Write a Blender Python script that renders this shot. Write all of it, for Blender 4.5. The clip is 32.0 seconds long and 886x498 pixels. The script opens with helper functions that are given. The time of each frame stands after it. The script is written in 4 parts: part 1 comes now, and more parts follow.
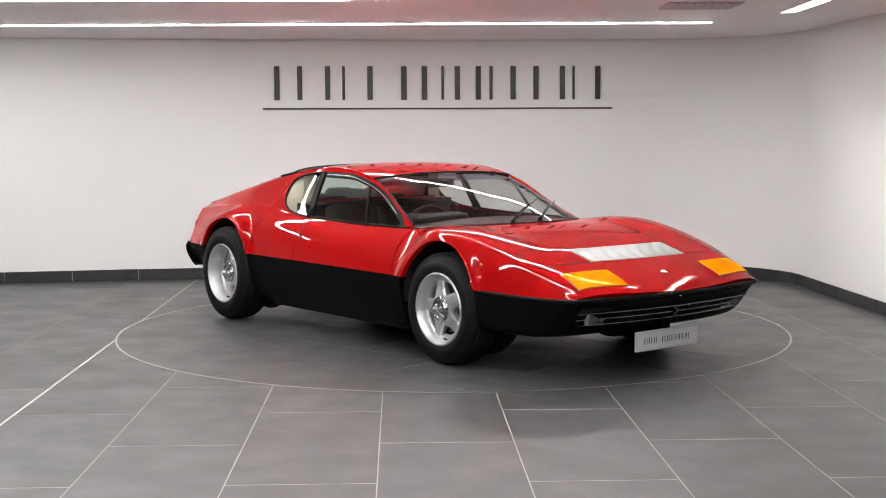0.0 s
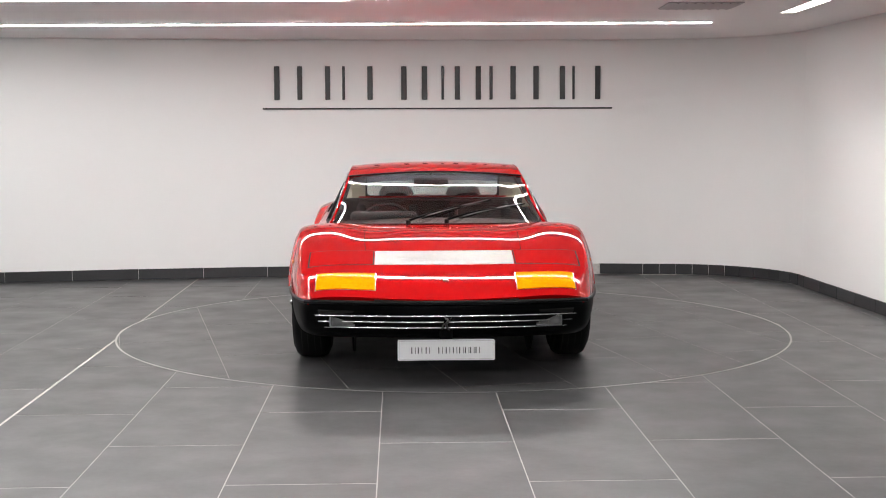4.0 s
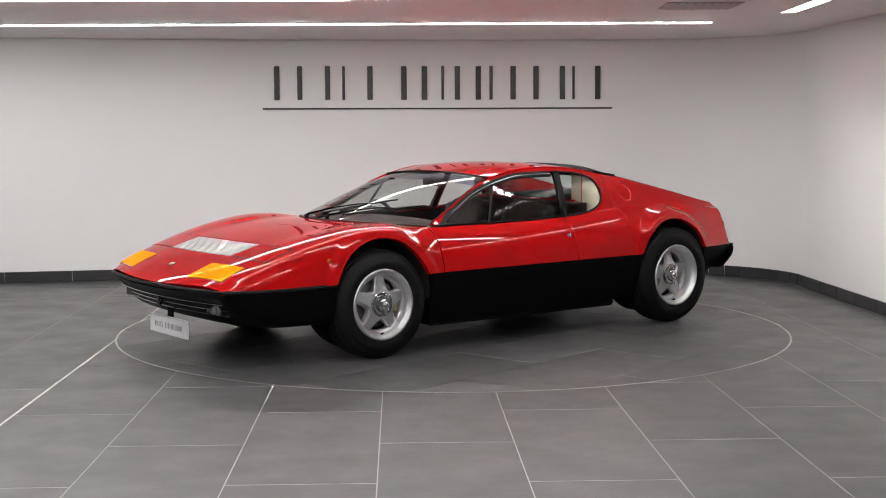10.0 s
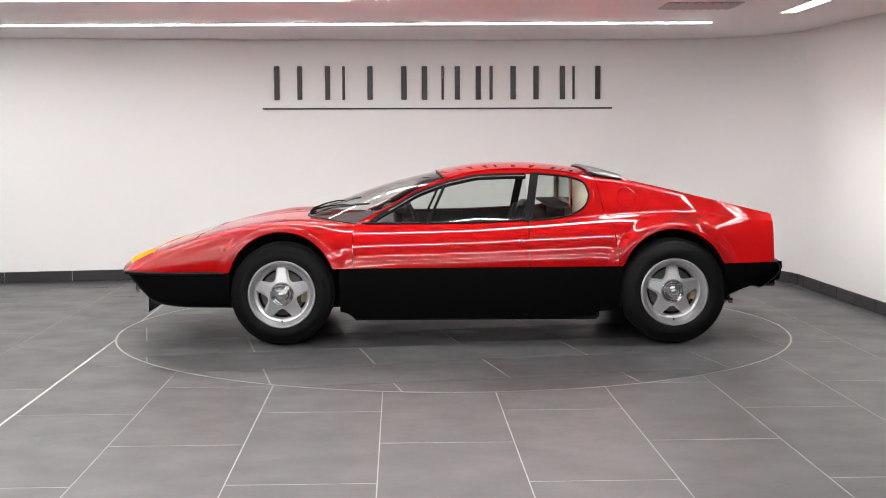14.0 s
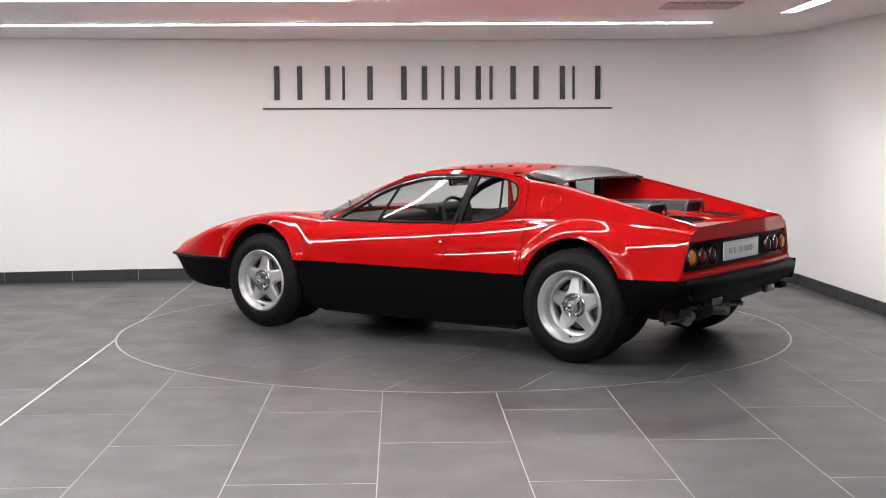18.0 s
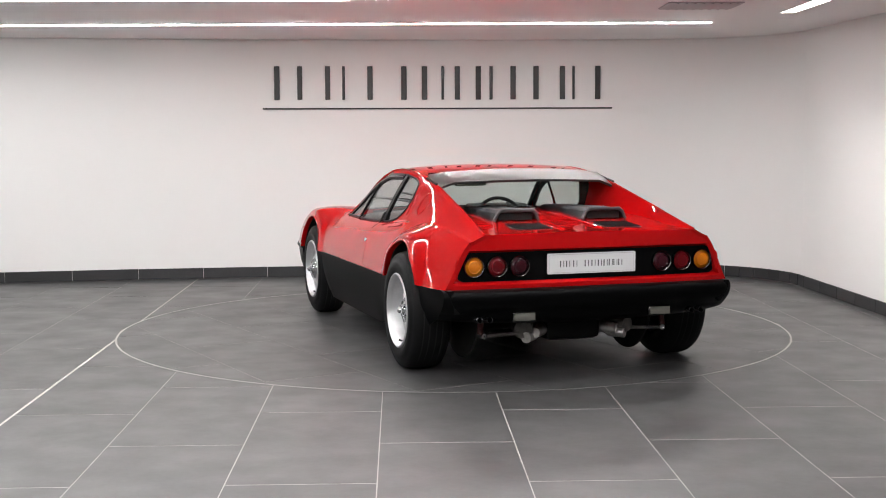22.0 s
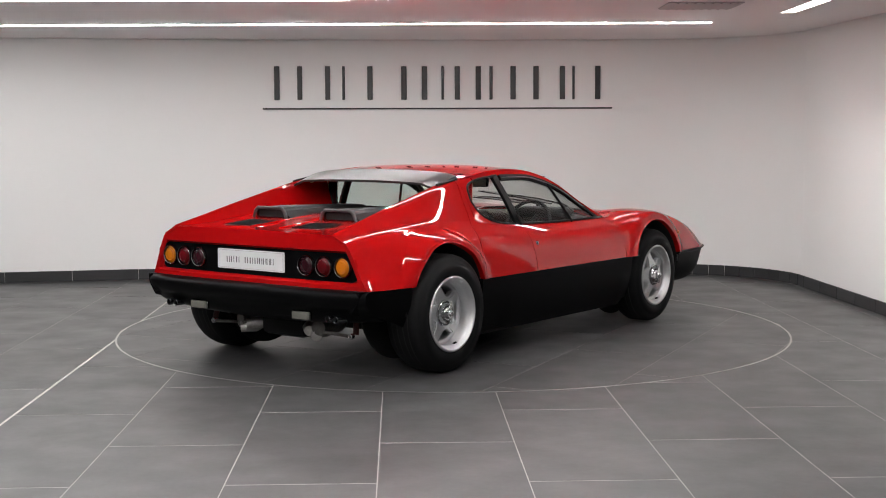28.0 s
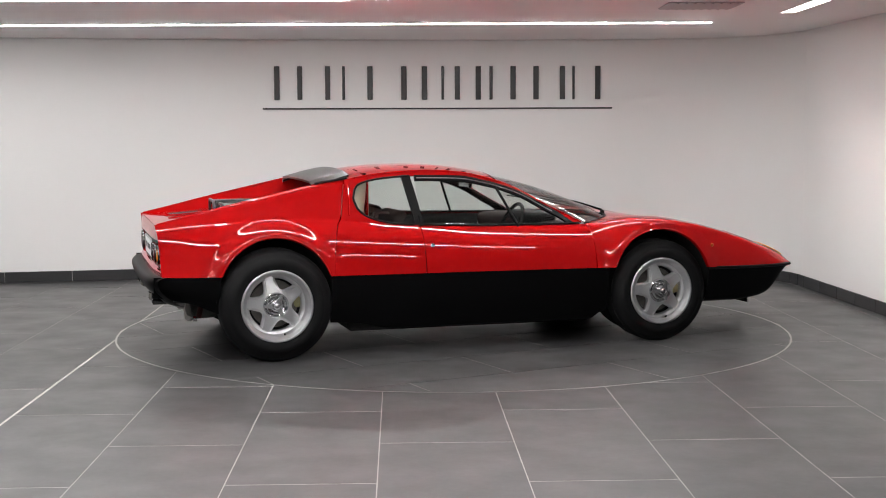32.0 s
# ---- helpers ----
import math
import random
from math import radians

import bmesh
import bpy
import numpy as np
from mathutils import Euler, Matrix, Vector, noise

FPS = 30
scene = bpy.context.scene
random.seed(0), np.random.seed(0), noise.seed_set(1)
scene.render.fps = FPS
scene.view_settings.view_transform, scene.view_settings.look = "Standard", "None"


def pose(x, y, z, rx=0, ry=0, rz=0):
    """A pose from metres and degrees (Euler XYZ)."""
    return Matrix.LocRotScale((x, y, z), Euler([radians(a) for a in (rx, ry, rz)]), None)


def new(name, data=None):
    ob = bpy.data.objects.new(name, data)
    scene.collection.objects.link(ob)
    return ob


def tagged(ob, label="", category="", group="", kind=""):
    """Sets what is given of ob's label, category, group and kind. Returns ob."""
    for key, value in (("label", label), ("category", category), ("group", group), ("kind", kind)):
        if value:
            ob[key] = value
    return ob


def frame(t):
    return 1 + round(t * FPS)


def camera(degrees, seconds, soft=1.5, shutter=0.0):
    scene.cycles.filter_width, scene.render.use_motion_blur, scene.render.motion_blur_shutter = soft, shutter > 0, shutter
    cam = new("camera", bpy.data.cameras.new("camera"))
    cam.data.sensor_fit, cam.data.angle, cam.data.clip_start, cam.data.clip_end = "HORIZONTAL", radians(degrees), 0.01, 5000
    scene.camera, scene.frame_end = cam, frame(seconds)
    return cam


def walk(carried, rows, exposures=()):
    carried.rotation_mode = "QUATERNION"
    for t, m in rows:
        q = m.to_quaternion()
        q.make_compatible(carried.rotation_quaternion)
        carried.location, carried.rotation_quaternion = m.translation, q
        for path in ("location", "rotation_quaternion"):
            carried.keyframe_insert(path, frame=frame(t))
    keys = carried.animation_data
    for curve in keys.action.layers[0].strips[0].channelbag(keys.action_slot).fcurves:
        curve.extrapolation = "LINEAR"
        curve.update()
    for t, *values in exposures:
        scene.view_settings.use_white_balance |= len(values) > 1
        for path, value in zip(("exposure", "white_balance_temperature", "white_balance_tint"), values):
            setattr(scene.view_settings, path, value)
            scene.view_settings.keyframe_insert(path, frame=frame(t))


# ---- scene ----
import functools

# Camera: it stands still before a turntable; world origin is the turntable's axis.
cam = camera(37.48, 32.0, soft=1.0)
CAM = pose(0.0, -9.022, 1.363, 84.834, 0.0, 0.4234) @ pose(0, 0, 0, 0, 0, -0.2222)
walk(cam, [(0.0, CAM), (32.0, CAM)], [(0.0, 0.03), (3.0, 0.05), (6.0, -0.14), (8.0, -0.23), (12.0, -0.25), (13.0, -0.05), (14.0, 0.16), (17.0, 0.15), (23.0, 0.11),
                                        (24.0, 0.08), (25.0, -0.07), (28.0, -0.22), (29.0, -0.2), (30.0, -0.15), (32.0, -0.15)])

START, RATE = -51.217, -9.1187      # turntable angle at 0 s and degrees per second
CAR_Y = -0.120                      # the car's centreline beside the axis
CEIL = 2.21
DISC_R = 2.281

world = bpy.data.worlds.new("world")
world.use_nodes = True
world.node_tree.nodes["Background"].inputs[0].default_value = (0.02, 0.02, 0.022, 1)
world.node_tree.nodes["Background"].inputs[1].default_value = 0.3
scene.world = world


# ---- materials ----
def material(name, colour, rough=0.5, metal=0.0, vary=0.0, scale=8.0, bump=0.0, bump_scale=60.0, coat=0.0, rough_vary=0.0, spec=0.5, object_vary=0.0, emit=0.0):
    """A Principled material with variation at two scales and fine relief."""
    m = bpy.data.materials.new(name)
    m.use_nodes = True
    nt = m.node_tree
    b = nt.nodes["Principled BSDF"]
    b.inputs["Base Color"].default_value = (*colour, 1)
    b.inputs["Roughness"].default_value = rough
    b.inputs["Metallic"].default_value = metal
    b.inputs["Coat Weight"].default_value = coat
    b.inputs["Coat Roughness"].default_value = 0.0
    b.inputs["Specular IOR Level"].default_value = spec
    if emit:
        b.inputs["Emission Color"].default_value = (*colour, 1)
        b.inputs["Emission Strength"].default_value = emit
    if not (vary or bump or rough_vary or object_vary):
        return m
    tc = nt.nodes.new("ShaderNodeTexCoord")

    def noise_at(sc, detail):
        n = nt.nodes.new("ShaderNodeTexNoise")
        n.inputs["Scale"].default_value, n.inputs["Detail"].default_value = sc, detail
        nt.links.new(tc.outputs["Object"], n.inputs["Vector"])
        return n
    large, fine = noise_at(scale, 6), noise_at(bump_scale, 8)
    if vary or object_vary:
        add = nt.nodes.new("ShaderNodeMath")
        add.operation = "ADD"
        nt.links.new(large.outputs["Fac"], add.inputs[0])
        nt.links.new(fine.outputs["Fac"], add.inputs[1])
        value = nt.nodes.new("ShaderNodeMapRange")
        value.inputs["From Min"].default_value, value.inputs["From Max"].default_value = 0.6, 1.4
        value.inputs["To Min"].default_value, value.inputs["To Max"].default_value = 1 - vary, 1 + vary
        nt.links.new(add.outputs[0], value.inputs["Value"])
        factor = value.outputs[0]
        if object_vary:
            info = nt.nodes.new("ShaderNodeObjectInfo")
            r = nt.nodes.new("ShaderNodeMapRange")
            r.inputs["To Min"].default_value, r.inputs["To Max"].default_value = 1 - object_vary, 1 + object_vary
            nt.links.new(info.outputs["Random"], r.inputs["Value"])
            mul = nt.nodes.new("ShaderNodeMath")
            mul.operation = "MULTIPLY"
            nt.links.new(factor, mul.inputs[0])
            nt.links.new(r.outputs[0], mul.inputs[1])
            factor = mul.outputs[0]
        hsv = nt.nodes.new("ShaderNodeHueSaturation")
        hsv.inputs["Color"].default_value = (*colour, 1)
        nt.links.new(factor, hsv.inputs["Value"])
        nt.links.new(hsv.outputs[0], b.inputs["Base Color"])
    if rough_vary:
        rr = nt.nodes.new("ShaderNodeMapRange")
        rr.inputs["From Min"].default_value, rr.inputs["From Max"].default_value = 0.3, 0.7
        rr.inputs["To Min"].default_value, rr.inputs["To Max"].default_value = rough - rough_vary, rough + rough_vary
        nt.links.new(large.outputs["Fac"], rr.inputs["Value"])
        nt.links.new(rr.outputs[0], b.inputs["Roughness"])
    if bump:
        bp = nt.nodes.new("ShaderNodeBump")
        bp.inputs["Strength"].default_value, bp.inputs["Distance"].default_value = bump, 0.002
        nt.links.new(fine.outputs["Fac"], bp.inputs["Height"])
        nt.links.new(bp.outputs[0], b.inputs["Normal"])
    return m


def glass(name, tint, gloss=0.0, ior=1.5):
    """A pane: clear and tinted, with a real mirror reflection by its angle."""
    m = bpy.data.materials.new(name)
    m.use_nodes = True
    nt = m.node_tree
    nt.nodes.remove(nt.nodes["Principled BSDF"])
    out = nt.nodes["Material Output"]
    tr, gl, lw, power, share, mix = (nt.nodes.new("ShaderNode" + k) for k in ("BsdfTransparent", "BsdfGlossy", "LayerWeight", "Math", "MapRange", "MixShader"))
    tr.inputs["Color"].default_value = (*tint, 1)
    gl.inputs["Roughness"].default_value = gloss
    power.operation, power.inputs[1].default_value = "POWER", 5.0
    share.inputs["To Min"].default_value, share.inputs["To Max"].default_value = ((ior - 1) / (ior + 1)) ** 2 * 1.25, 1.0
    nt.links.new(lw.outputs["Facing"], power.inputs[0])
    nt.links.new(power.outputs[0], share.inputs["Value"])
    nt.links.new(share.outputs[0], mix.inputs[0])
    nt.links.new(tr.outputs[0], mix.inputs[1])
    nt.links.new(gl.outputs[0], mix.inputs[2])
    nt.links.new(mix.outputs[0], out.inputs["Surface"])
    return m


def glow(name, colour, strength):
    m = bpy.data.materials.new(name)
    m.use_nodes = True
    nt = m.node_tree
    nt.nodes.remove(nt.nodes["Principled BSDF"])
    e = nt.nodes.new("ShaderNodeEmission")
    e.inputs["Color"].default_value, e.inputs["Strength"].default_value = (*colour, 1), strength
    nt.links.new(e.outputs[0], nt.nodes["Material Output"].inputs["Surface"])
    return m


WALL = material("wall_paint", (0.80, 0.79, 0.78), 0.75, vary=0.015, scale=0.7, bump=0.06, bump_scale=220)
CEILING = material("ceiling_paint", (0.80, 0.77, 0.76), 0.42, vary=0.015, scale=0.6, bump=0.03, bump_scale=200)
TILE = material("slate_tile", (0.060, 0.059, 0.060), 0.39, vary=0.17, scale=3.2, bump=0.08, bump_scale=34, rough_vary=0.07, object_vary=0.10)
GROUT = material("grout", (0.50, 0.48, 0.46), 0.9, vary=0.25, scale=20)
DISC_GROUT = material("worn_grout", (0.38, 0.365, 0.35), 0.85, vary=0.3, scale=9)
BASE_TILE = material("skirting_tile", (0.026, 0.026, 0.028), 0.45, vary=0.2, scale=6, bump=0.2, bump_scale=60, object_vary=0.2)
STEEL = material("brushed_steel_rim", (0.55, 0.54, 0.52), 0.38, 1.0, vary=0.1, scale=30)
SIGN_BLACK = material("sign_black", (0.012, 0.011, 0.011), 0.35)
STRIP = glow("led_strip", (1.0, 0.985, 0.98), 81.0)
TROUGH_LED = glow("trough_led", (1.0, 0.98, 0.96), 100.0)
# for walls out of view: dark only to hold back bounce light
UNSEEN_WALL = material("unseen_wall_dark", (0.10, 0.10, 0.10), 0.7, vary=0.05, scale=1.0)
WHITE_PLASTIC = material("white_enamel", (0.8, 0.79, 0.78), 0.4)
VENT_GREY = material("vent_grey", (0.46, 0.45, 0.45), 0.5)
VENT_BACK = material("vent_throat_shade", (0.10, 0.095, 0.095), 0.8)
DARK = material("dark_void", (0.01, 0.01, 0.01), 0.9)


# ---- helpers for meshes ----
def finish(name, bm, mat, smooth=True, angle=None):
    me = bpy.data.meshes.new(name)
    bm.to_mesh(me)
    bm.free()
    me.materials.append(mat)
    if smooth:
        me.shade_smooth()
        if angle:
            me.set_sharp_from_angle(angle=radians(angle))
    return me


def part(name, bm, mat, parent, label="", smooth=True, angle=40, m=None):
    """One mesh under a thing or under a part."""
    ob = new(name, finish(name, bm, mat, smooth, angle))
    ob.parent = parent
    if m is not None:
        ob.matrix_local = m
    if label:
        ob["label"] = label
    return ob


def box(sx, sy, sz, at=(0, 0, 0), bevel=0.0, segments=2, m=None):
    bm = bmesh.new()
    bmesh.ops.create_cube(bm, size=1)
    bmesh.ops.scale(bm, vec=(sx, sy, sz), verts=bm.verts)
    if bevel:
        bmesh.ops.bevel(bm, geom=bm.edges[:], offset=bevel, segments=segments, affect="EDGES", profile=0.5)
    bmesh.ops.translate(bm, vec=at, verts=bm.verts)
    if m is not None:
        bmesh.ops.transform(bm, matrix=m, verts=bm.verts)
    return bm


def join(*bms):
    out = bms[0]
    for b in bms[1:]:
        me = bpy.data.meshes.new("tmp")
        b.to_mesh(me)
        b.free()
        out.from_mesh(me)
        bpy.data.meshes.remove(me)
    return out


def revolve(profile, steps=48, axis="Y"):
    """A turned solid from (radius, along) pairs, about the y or z axis."""
    bm = bmesh.new()
    rings = []
    for r, a in profile:
        ring = []
        for k in range(steps):
            t = 2 * math.pi * k / steps
            c, s = r * math.cos(t), r * math.sin(t)
            ring.append(bm.verts.new((c, a, s) if axis == "Y" else (c, s, a)))
        rings.append(ring)
    for p, q in zip(rings, rings[1:]):
        for k in range(steps):
            bm.faces.new((p[k], p[(k + 1) % steps], q[(k + 1) % steps], q[k]))
    bmesh.ops.remove_doubles(bm, verts=bm.verts, dist=1e-6)
    bmesh.ops.recalc_face_normals(bm, faces=bm.faces)
    return bm


def tube(points, r, steps=8, closed=False):
    """A round bar along points."""
    bm = bmesh.new()
    pts = [Vector(p) for p in points]
    n = len(pts)
    rings = []
    for i, p in enumerate(pts):
        a = pts[(i - 1) % n] if closed or i else p
        b = pts[(i + 1) % n] if closed or i < n - 1 else p
        d = (b - a).normalized()
        u = d.orthogonal().normalized() if not rings else (u - d * u.dot(d)).normalized()
        v = d.cross(u)
        rr = r[i] if isinstance(r, (list, tuple)) else r
        rings.append([bm.verts.new(p + rr * (math.cos(k) * u + math.sin(k) * v)) for k in (2 * math.pi * j / steps for j in range(steps))])
    pairs = list(zip(rings, rings[1:])) + ([(rings[-1], rings[0])] if closed else [])
    for p, q in pairs:
        for k in range(steps):
            bm.faces.new((p[k], p[(k + 1) % steps], q[(k + 1) % steps], q[k]))
    if not closed:
        bm.faces.new(rings[0][::-1])
        bm.faces.new(rings[-1])
    bmesh.ops.recalc_face_normals(bm, faces=bm.faces)
    return bm


def prism(outline, z0, z1):
    """A closed outline in x, y raised from z0 to z1."""
    bm = bmesh.new()
    lo = [bm.verts.new((x, y, z0)) for x, y in outline]
    hi = [bm.verts.new((x, y, z1)) for x, y in outline]
    n = len(lo)
    for k in range(n):
        bm.faces.new((lo[k], lo[(k + 1) % n], hi[(k + 1) % n], hi[k]))
    bm.faces.new(lo[::-1])
    bm.faces.new(hi)
    bmesh.ops.recalc_face_normals(bm, faces=bm.faces)
    return bm


def structure(name, bm, mat, label, smooth=False, angle=30):
    return tagged(new(name, finish(name, bm, mat, smooth, angle)), label, kind="structure")


# ---- room ----
def wall_line():
    """The inner face of the back wall, its rounded corner and the side wall, left to right."""
    pts = [(-10.2, 1.56), (-8.6, 1.76), (-6.9, 2.09), (-6.0, 2.30), (-4.1, 2.73), (-3.0, 2.96), (-1.8, 3.15), (-0.6, 3.27), (0.6, 3.34), (1.5, 3.36), (1.95, 3.32)]
    cx, cy = 1.95, 2.22
    for k in range(1, 13):
        a = radians(90 - k * 7)
        pts.append((cx + 1.10 * math.cos(a), cy + 1.10 * math.sin(a)))
    pts += [(3.13, 1.0), (3.20, 0.0), (3.30, -2.0), (3.5, -6.0), (3.7, -16.5), (-10.2, -16.5)]
    return pts


def resample(pts, step):
    out = []
    for (ax, ay), (bx, by) in zip(pts, pts[1:]):
        n = max(1, int(math.hypot(bx - ax, by - ay) / step))
        out += [(ax + (bx - ax) * k / n, ay + (by - ay) * k / n) for k in range(n)]
    return out + [pts[-1]]


def along(pts, d):
    """The point and direction d metres along a line of points."""
    for (ax, ay), (bx, by) in zip(pts, pts[1:]):
        n = math.hypot(bx - ax, by - ay)
        if d <= n:
            return ax + (bx - ax) * d / n, ay + (by - ay) * d / n, math.atan2(by - ay, bx - ax)
        d -= n
    return bx, by, math.atan2(by - ay, bx - ax)


WALLS = wall_line()


def offset_line(pts, d):
    out = []
    n = len(pts)
    for i, (x, y) in enumerate(pts):
        a, b = pts[max(i - 1, 0)], pts[min(i + 1, n - 1)]
        l = math.hypot(b[0] - a[0], b[1] - a[1])
        out.append((x - (b[1] - a[1]) / l * d, y + (b[0] - a[0]) / l * d))
    return out


def build_walls():
    def slab(pts):
        return prism(pts + offset_line(pts, 0.12)[::-1], 0.0, CEIL + 0.1)
    corner = WALLS[10:23]
    structure("wall_back", slab(WALLS[:11]), WALL, "white painted back wall, gently curved, carrying a dark sign", True)
    structure("wall_corner", slab(corner), WALL, "white painted rounded corner between two walls", True)
    structure("wall_side", slab(WALLS[22:25]), WALL, "white painted side wall of the showroom", True)
    # three added walls out of view close the room and darken its reflections
    structure("wall_side_far", slab(WALLS[24:28]), UNSEEN_WALL, "unseen side wall, added dark to cut bounce light on floor and car", True)
    structure("wall_behind", box(14.1, 0.12, CEIL + 0.1, (-3.25, -16.56, (CEIL + 0.1) / 2)), UNSEEN_WALL, "unseen wall behind the camera, added dark to cut bounce light")
    structure("wall_far_side", box(0.12, 18.6, CEIL + 0.1, (-10.26, -7.4, (CEIL + 0.1) / 2)), UNSEEN_WALL, "unseen wall at the far left, added dark to cut bounce light")
    # ceiling with a slot for the light trough along the side wall
    z = CEIL + 0.05
    x0, x1, y0, y1 = TROUGH
    bm = join(box(x0 + 10.35, 20.2, 0.1, ((x0 - 10.35) / 2, -6.55, z)), box(3.85 - x1, 20.2, 0.1, ((3.85 + x1) / 2, -6.55, z)),
              box(x1 - x0, 3.55 - y1, 0.1, ((x0 + x1) / 2, (3.55 + y1) / 2, z)), box(x1 - x0, y0 + 16.65, 0.1, ((x0 + x1) / 2, (y0 - 16.65) / 2, z)))
    structure("ceiling", bm, CEILING, "low satin white painted ceiling with a light trough")


TROUGH = (2.39, 2.50, -1.9, 0.62)


def build_trough():
    """A recessed trough of light in the ceiling beside the side wall."""
    x0, x1, y0, y1 = TROUGH
    t = tagged(new("light_trough"), "recessed white light trough in the ceiling beside the wall", "ceiling light")
    t.location = ((x0 + x1) / 2, (y0 + y1) / 2, CEIL)
    w, l, h = x1 - x0, y1 - y0, 0.12
    part("trough_side", box(0.02, l, h, (w / 2 + 0.011, 0, h / 2 + 0.004)), WHITE_PLASTIC, t, smooth=False)
    part("trough_side", box(0.02, l, h, (-w / 2 - 0.011, 0, h / 2 + 0.004)), WHITE_PLASTIC, t, smooth=False)
    part("trough_end", box(w + 0.04, 0.02, h, (0, l / 2 + 0.011, h / 2 + 0.004)), WHITE_PLASTIC, t, smooth=False)
    part("trough_end", box(w + 0.04, 0.02, h, (0, -l / 2 - 0.011, h / 2 + 0.004)), WHITE_PLASTIC, t, smooth=False)
    part("trough_top", box(w + 0.04, l + 0.04, 0.02, (0, 0, h + 0.016)), WHITE_PLASTIC, t, smooth=False)
    part("diffuser", box(0.05, l - 0.1, 0.008, (-w / 2 + 0.03, 0, h - 0.006)), TROUGH_LED, t, "glowing white diffuser", smooth=False)


def build_skirting():
    """Dark tiles along the foot of the walls: long ones on the straight, short ones round the corner."""
    holder = tagged(new("baseboard"), "dark slate skirting tiles with pale joints along the walls", kind="structure")
    straight = sum(math.hypot(b[0] - a[0], b[1] - a[1]) for a, b in zip(WALLS[:11], WALLS[1:11]))
    bend = sum(math.hypot(b[0] - a[0], b[1] - a[1]) for a, b in zip(WALLS[10:23], WALLS[11:23]))
    total = straight + bend + 8.0
    d = 0.33
    lengths = []
    while d < total:
        l = 0.592 if d < straight - 0.3 else (0.155 if d < straight + bend + 0.1 else 0.40)
        lengths.append((d, l))
        d += l
    for d, l in lengths:
        x, y, a = along(WALLS, d + l / 2)
        bm = box(l - 0.005, 0.012, 0.098, (0, -0.008, 0.052), 0.0015, 1)
        part("skirting_tile", bm, BASE_TILE, holder, smooth=False, m=pose(x, y, 0, 0, 0, math.degrees(a)))
    back = offset_line(WALLS[:27], -0.003)
    part("joint_backing", prism(WALLS[:27] + back[::-1], 0.0, 0.100), GROUT, holder, "pale joint backing", smooth=False)


TILE_DIR, TILE_C, TILE_W, TILE_L = radians(2.345), -1.646, 0.5921, 1.31
JOINT, CROSS = 0.0047, 0.0098


def clip_half(poly, n, c):
    """The part of a polygon where n . p <= c."""
    out = []
    for p, q in zip(poly, poly[1:] + poly[:1]):
        a, b = n[0] * p[0] + n[1] * p[1] - c, n[0] * q[0] + n[1] * q[1] - c
        if a <= 0:
            out.append(p)
        if (a < 0 < b) or (b < 0 < a):
            t = a / (a - b)
            out.append((p[0] + (q[0] - p[0]) * t, p[1] + (q[1] - p[1]) * t))
    return out


def rect(u0, u1, v0, v1, ang):
    c, s = math.cos(ang), math.sin(ang)
    return [(c * u - s * v, s * u + c * v) for u, v in ((u0, v0), (u1, v0), (u1, v1), (u0, v1))]


def tile_mesh(poly, top, depth=0.008):
    if len(poly) < 3:
        return None
    bm = prism(poly, top - depth, top)
    return finish("tile", bm, TILE, smooth=False)


def outside_disc(u0, u1, v0, v1, r, ang):
    """The pieces of a tile that lie outside the turntable's circle."""
    us = list(np.linspace(u0, u1, 40))
    half = lambda u: math.sqrt(max(r * r - u * u, 0.0))
    pieces = []
    for sign in (1, -1):
        run = []
        for u in us + [None]:
            lo, hi = (0, 0) if u is None else ((max(v0, half(u)), v1) if sign > 0 else (v0, min(v1, -half(u))))
            if u is not None and hi - lo > 0.002:
                run.append((u, lo, hi))
            else:
                if len(run) > 1:
                    pieces.append([(a, b) for a, b, _ in run] + [(a, c) for a, _, c in run[::-1]])
                run = []
    c, s = math.cos(ang), math.sin(ang)
    return [[(c * u - s * v, s * u + c * v) for u, v in p] for p in pieces]


def inside_disc(poly, r):
    for k in range(60):
        a = 2 * math.pi * (k + 0.5) / 60
        poly = clip_half(poly, (math.cos(a), math.sin(a)), r * math.cos(math.pi / 60))
        if len(poly) < 3:
            return []
    return poly


def build_floor():
    ground = structure("floor", box(14.0, 19.9, 0.05, (-3.25, -6.6, -0.026)), GROUT, "dark slate tiled showroom floor with pale joints")
    far = bmesh.new()
    for i in range(-14, 10):
        for j in range(-12, 7):
            u0 = TILE_C + i * TILE_W
            shift = 0.0 if i % 2 else 0.655
            v0 = -2.725 + shift + j * TILE_L
            thick = 0.010 if i == -2 else 0.0
            box_uv = (u0 + JOINT / 2, u0 + TILE_W - JOINT / 2 - thick, v0 + CROSS / 2, v0 + TILE_L - CROSS / 2)
            poly = rect(*box_uv, TILE_DIR)
            cx, cy = sum(p[0] for p in poly) / 4, sum(p[1] for p in poly) / 4
            ds = [math.hypot(*p) for p in resample(poly + poly[:1], 0.05)]
            if max(ds) < DISC_R + 0.01 or cy > 3.9 or cx > 4.0 or cy < -16 or cx < -9.9:
                continue
            polys = outside_disc(*box_uv, DISC_R + 0.006, TILE_DIR) if min(ds) < DISC_R + 0.006 else [poly]
            for poly in polys:
                me = tile_mesh(poly, 0.0, 0.0009)
                if cy > -5.5 and abs(cx) < 3.6:
                    ob = new("tile", me)
                    ob.parent = ground
                else:
                    far.from_mesh(me)
                    bpy.data.meshes.remove(me)
    part("tile_field", far, TILE, ground, "slate tiles away from the turntable", smooth=False)["kind"] = "stuff"


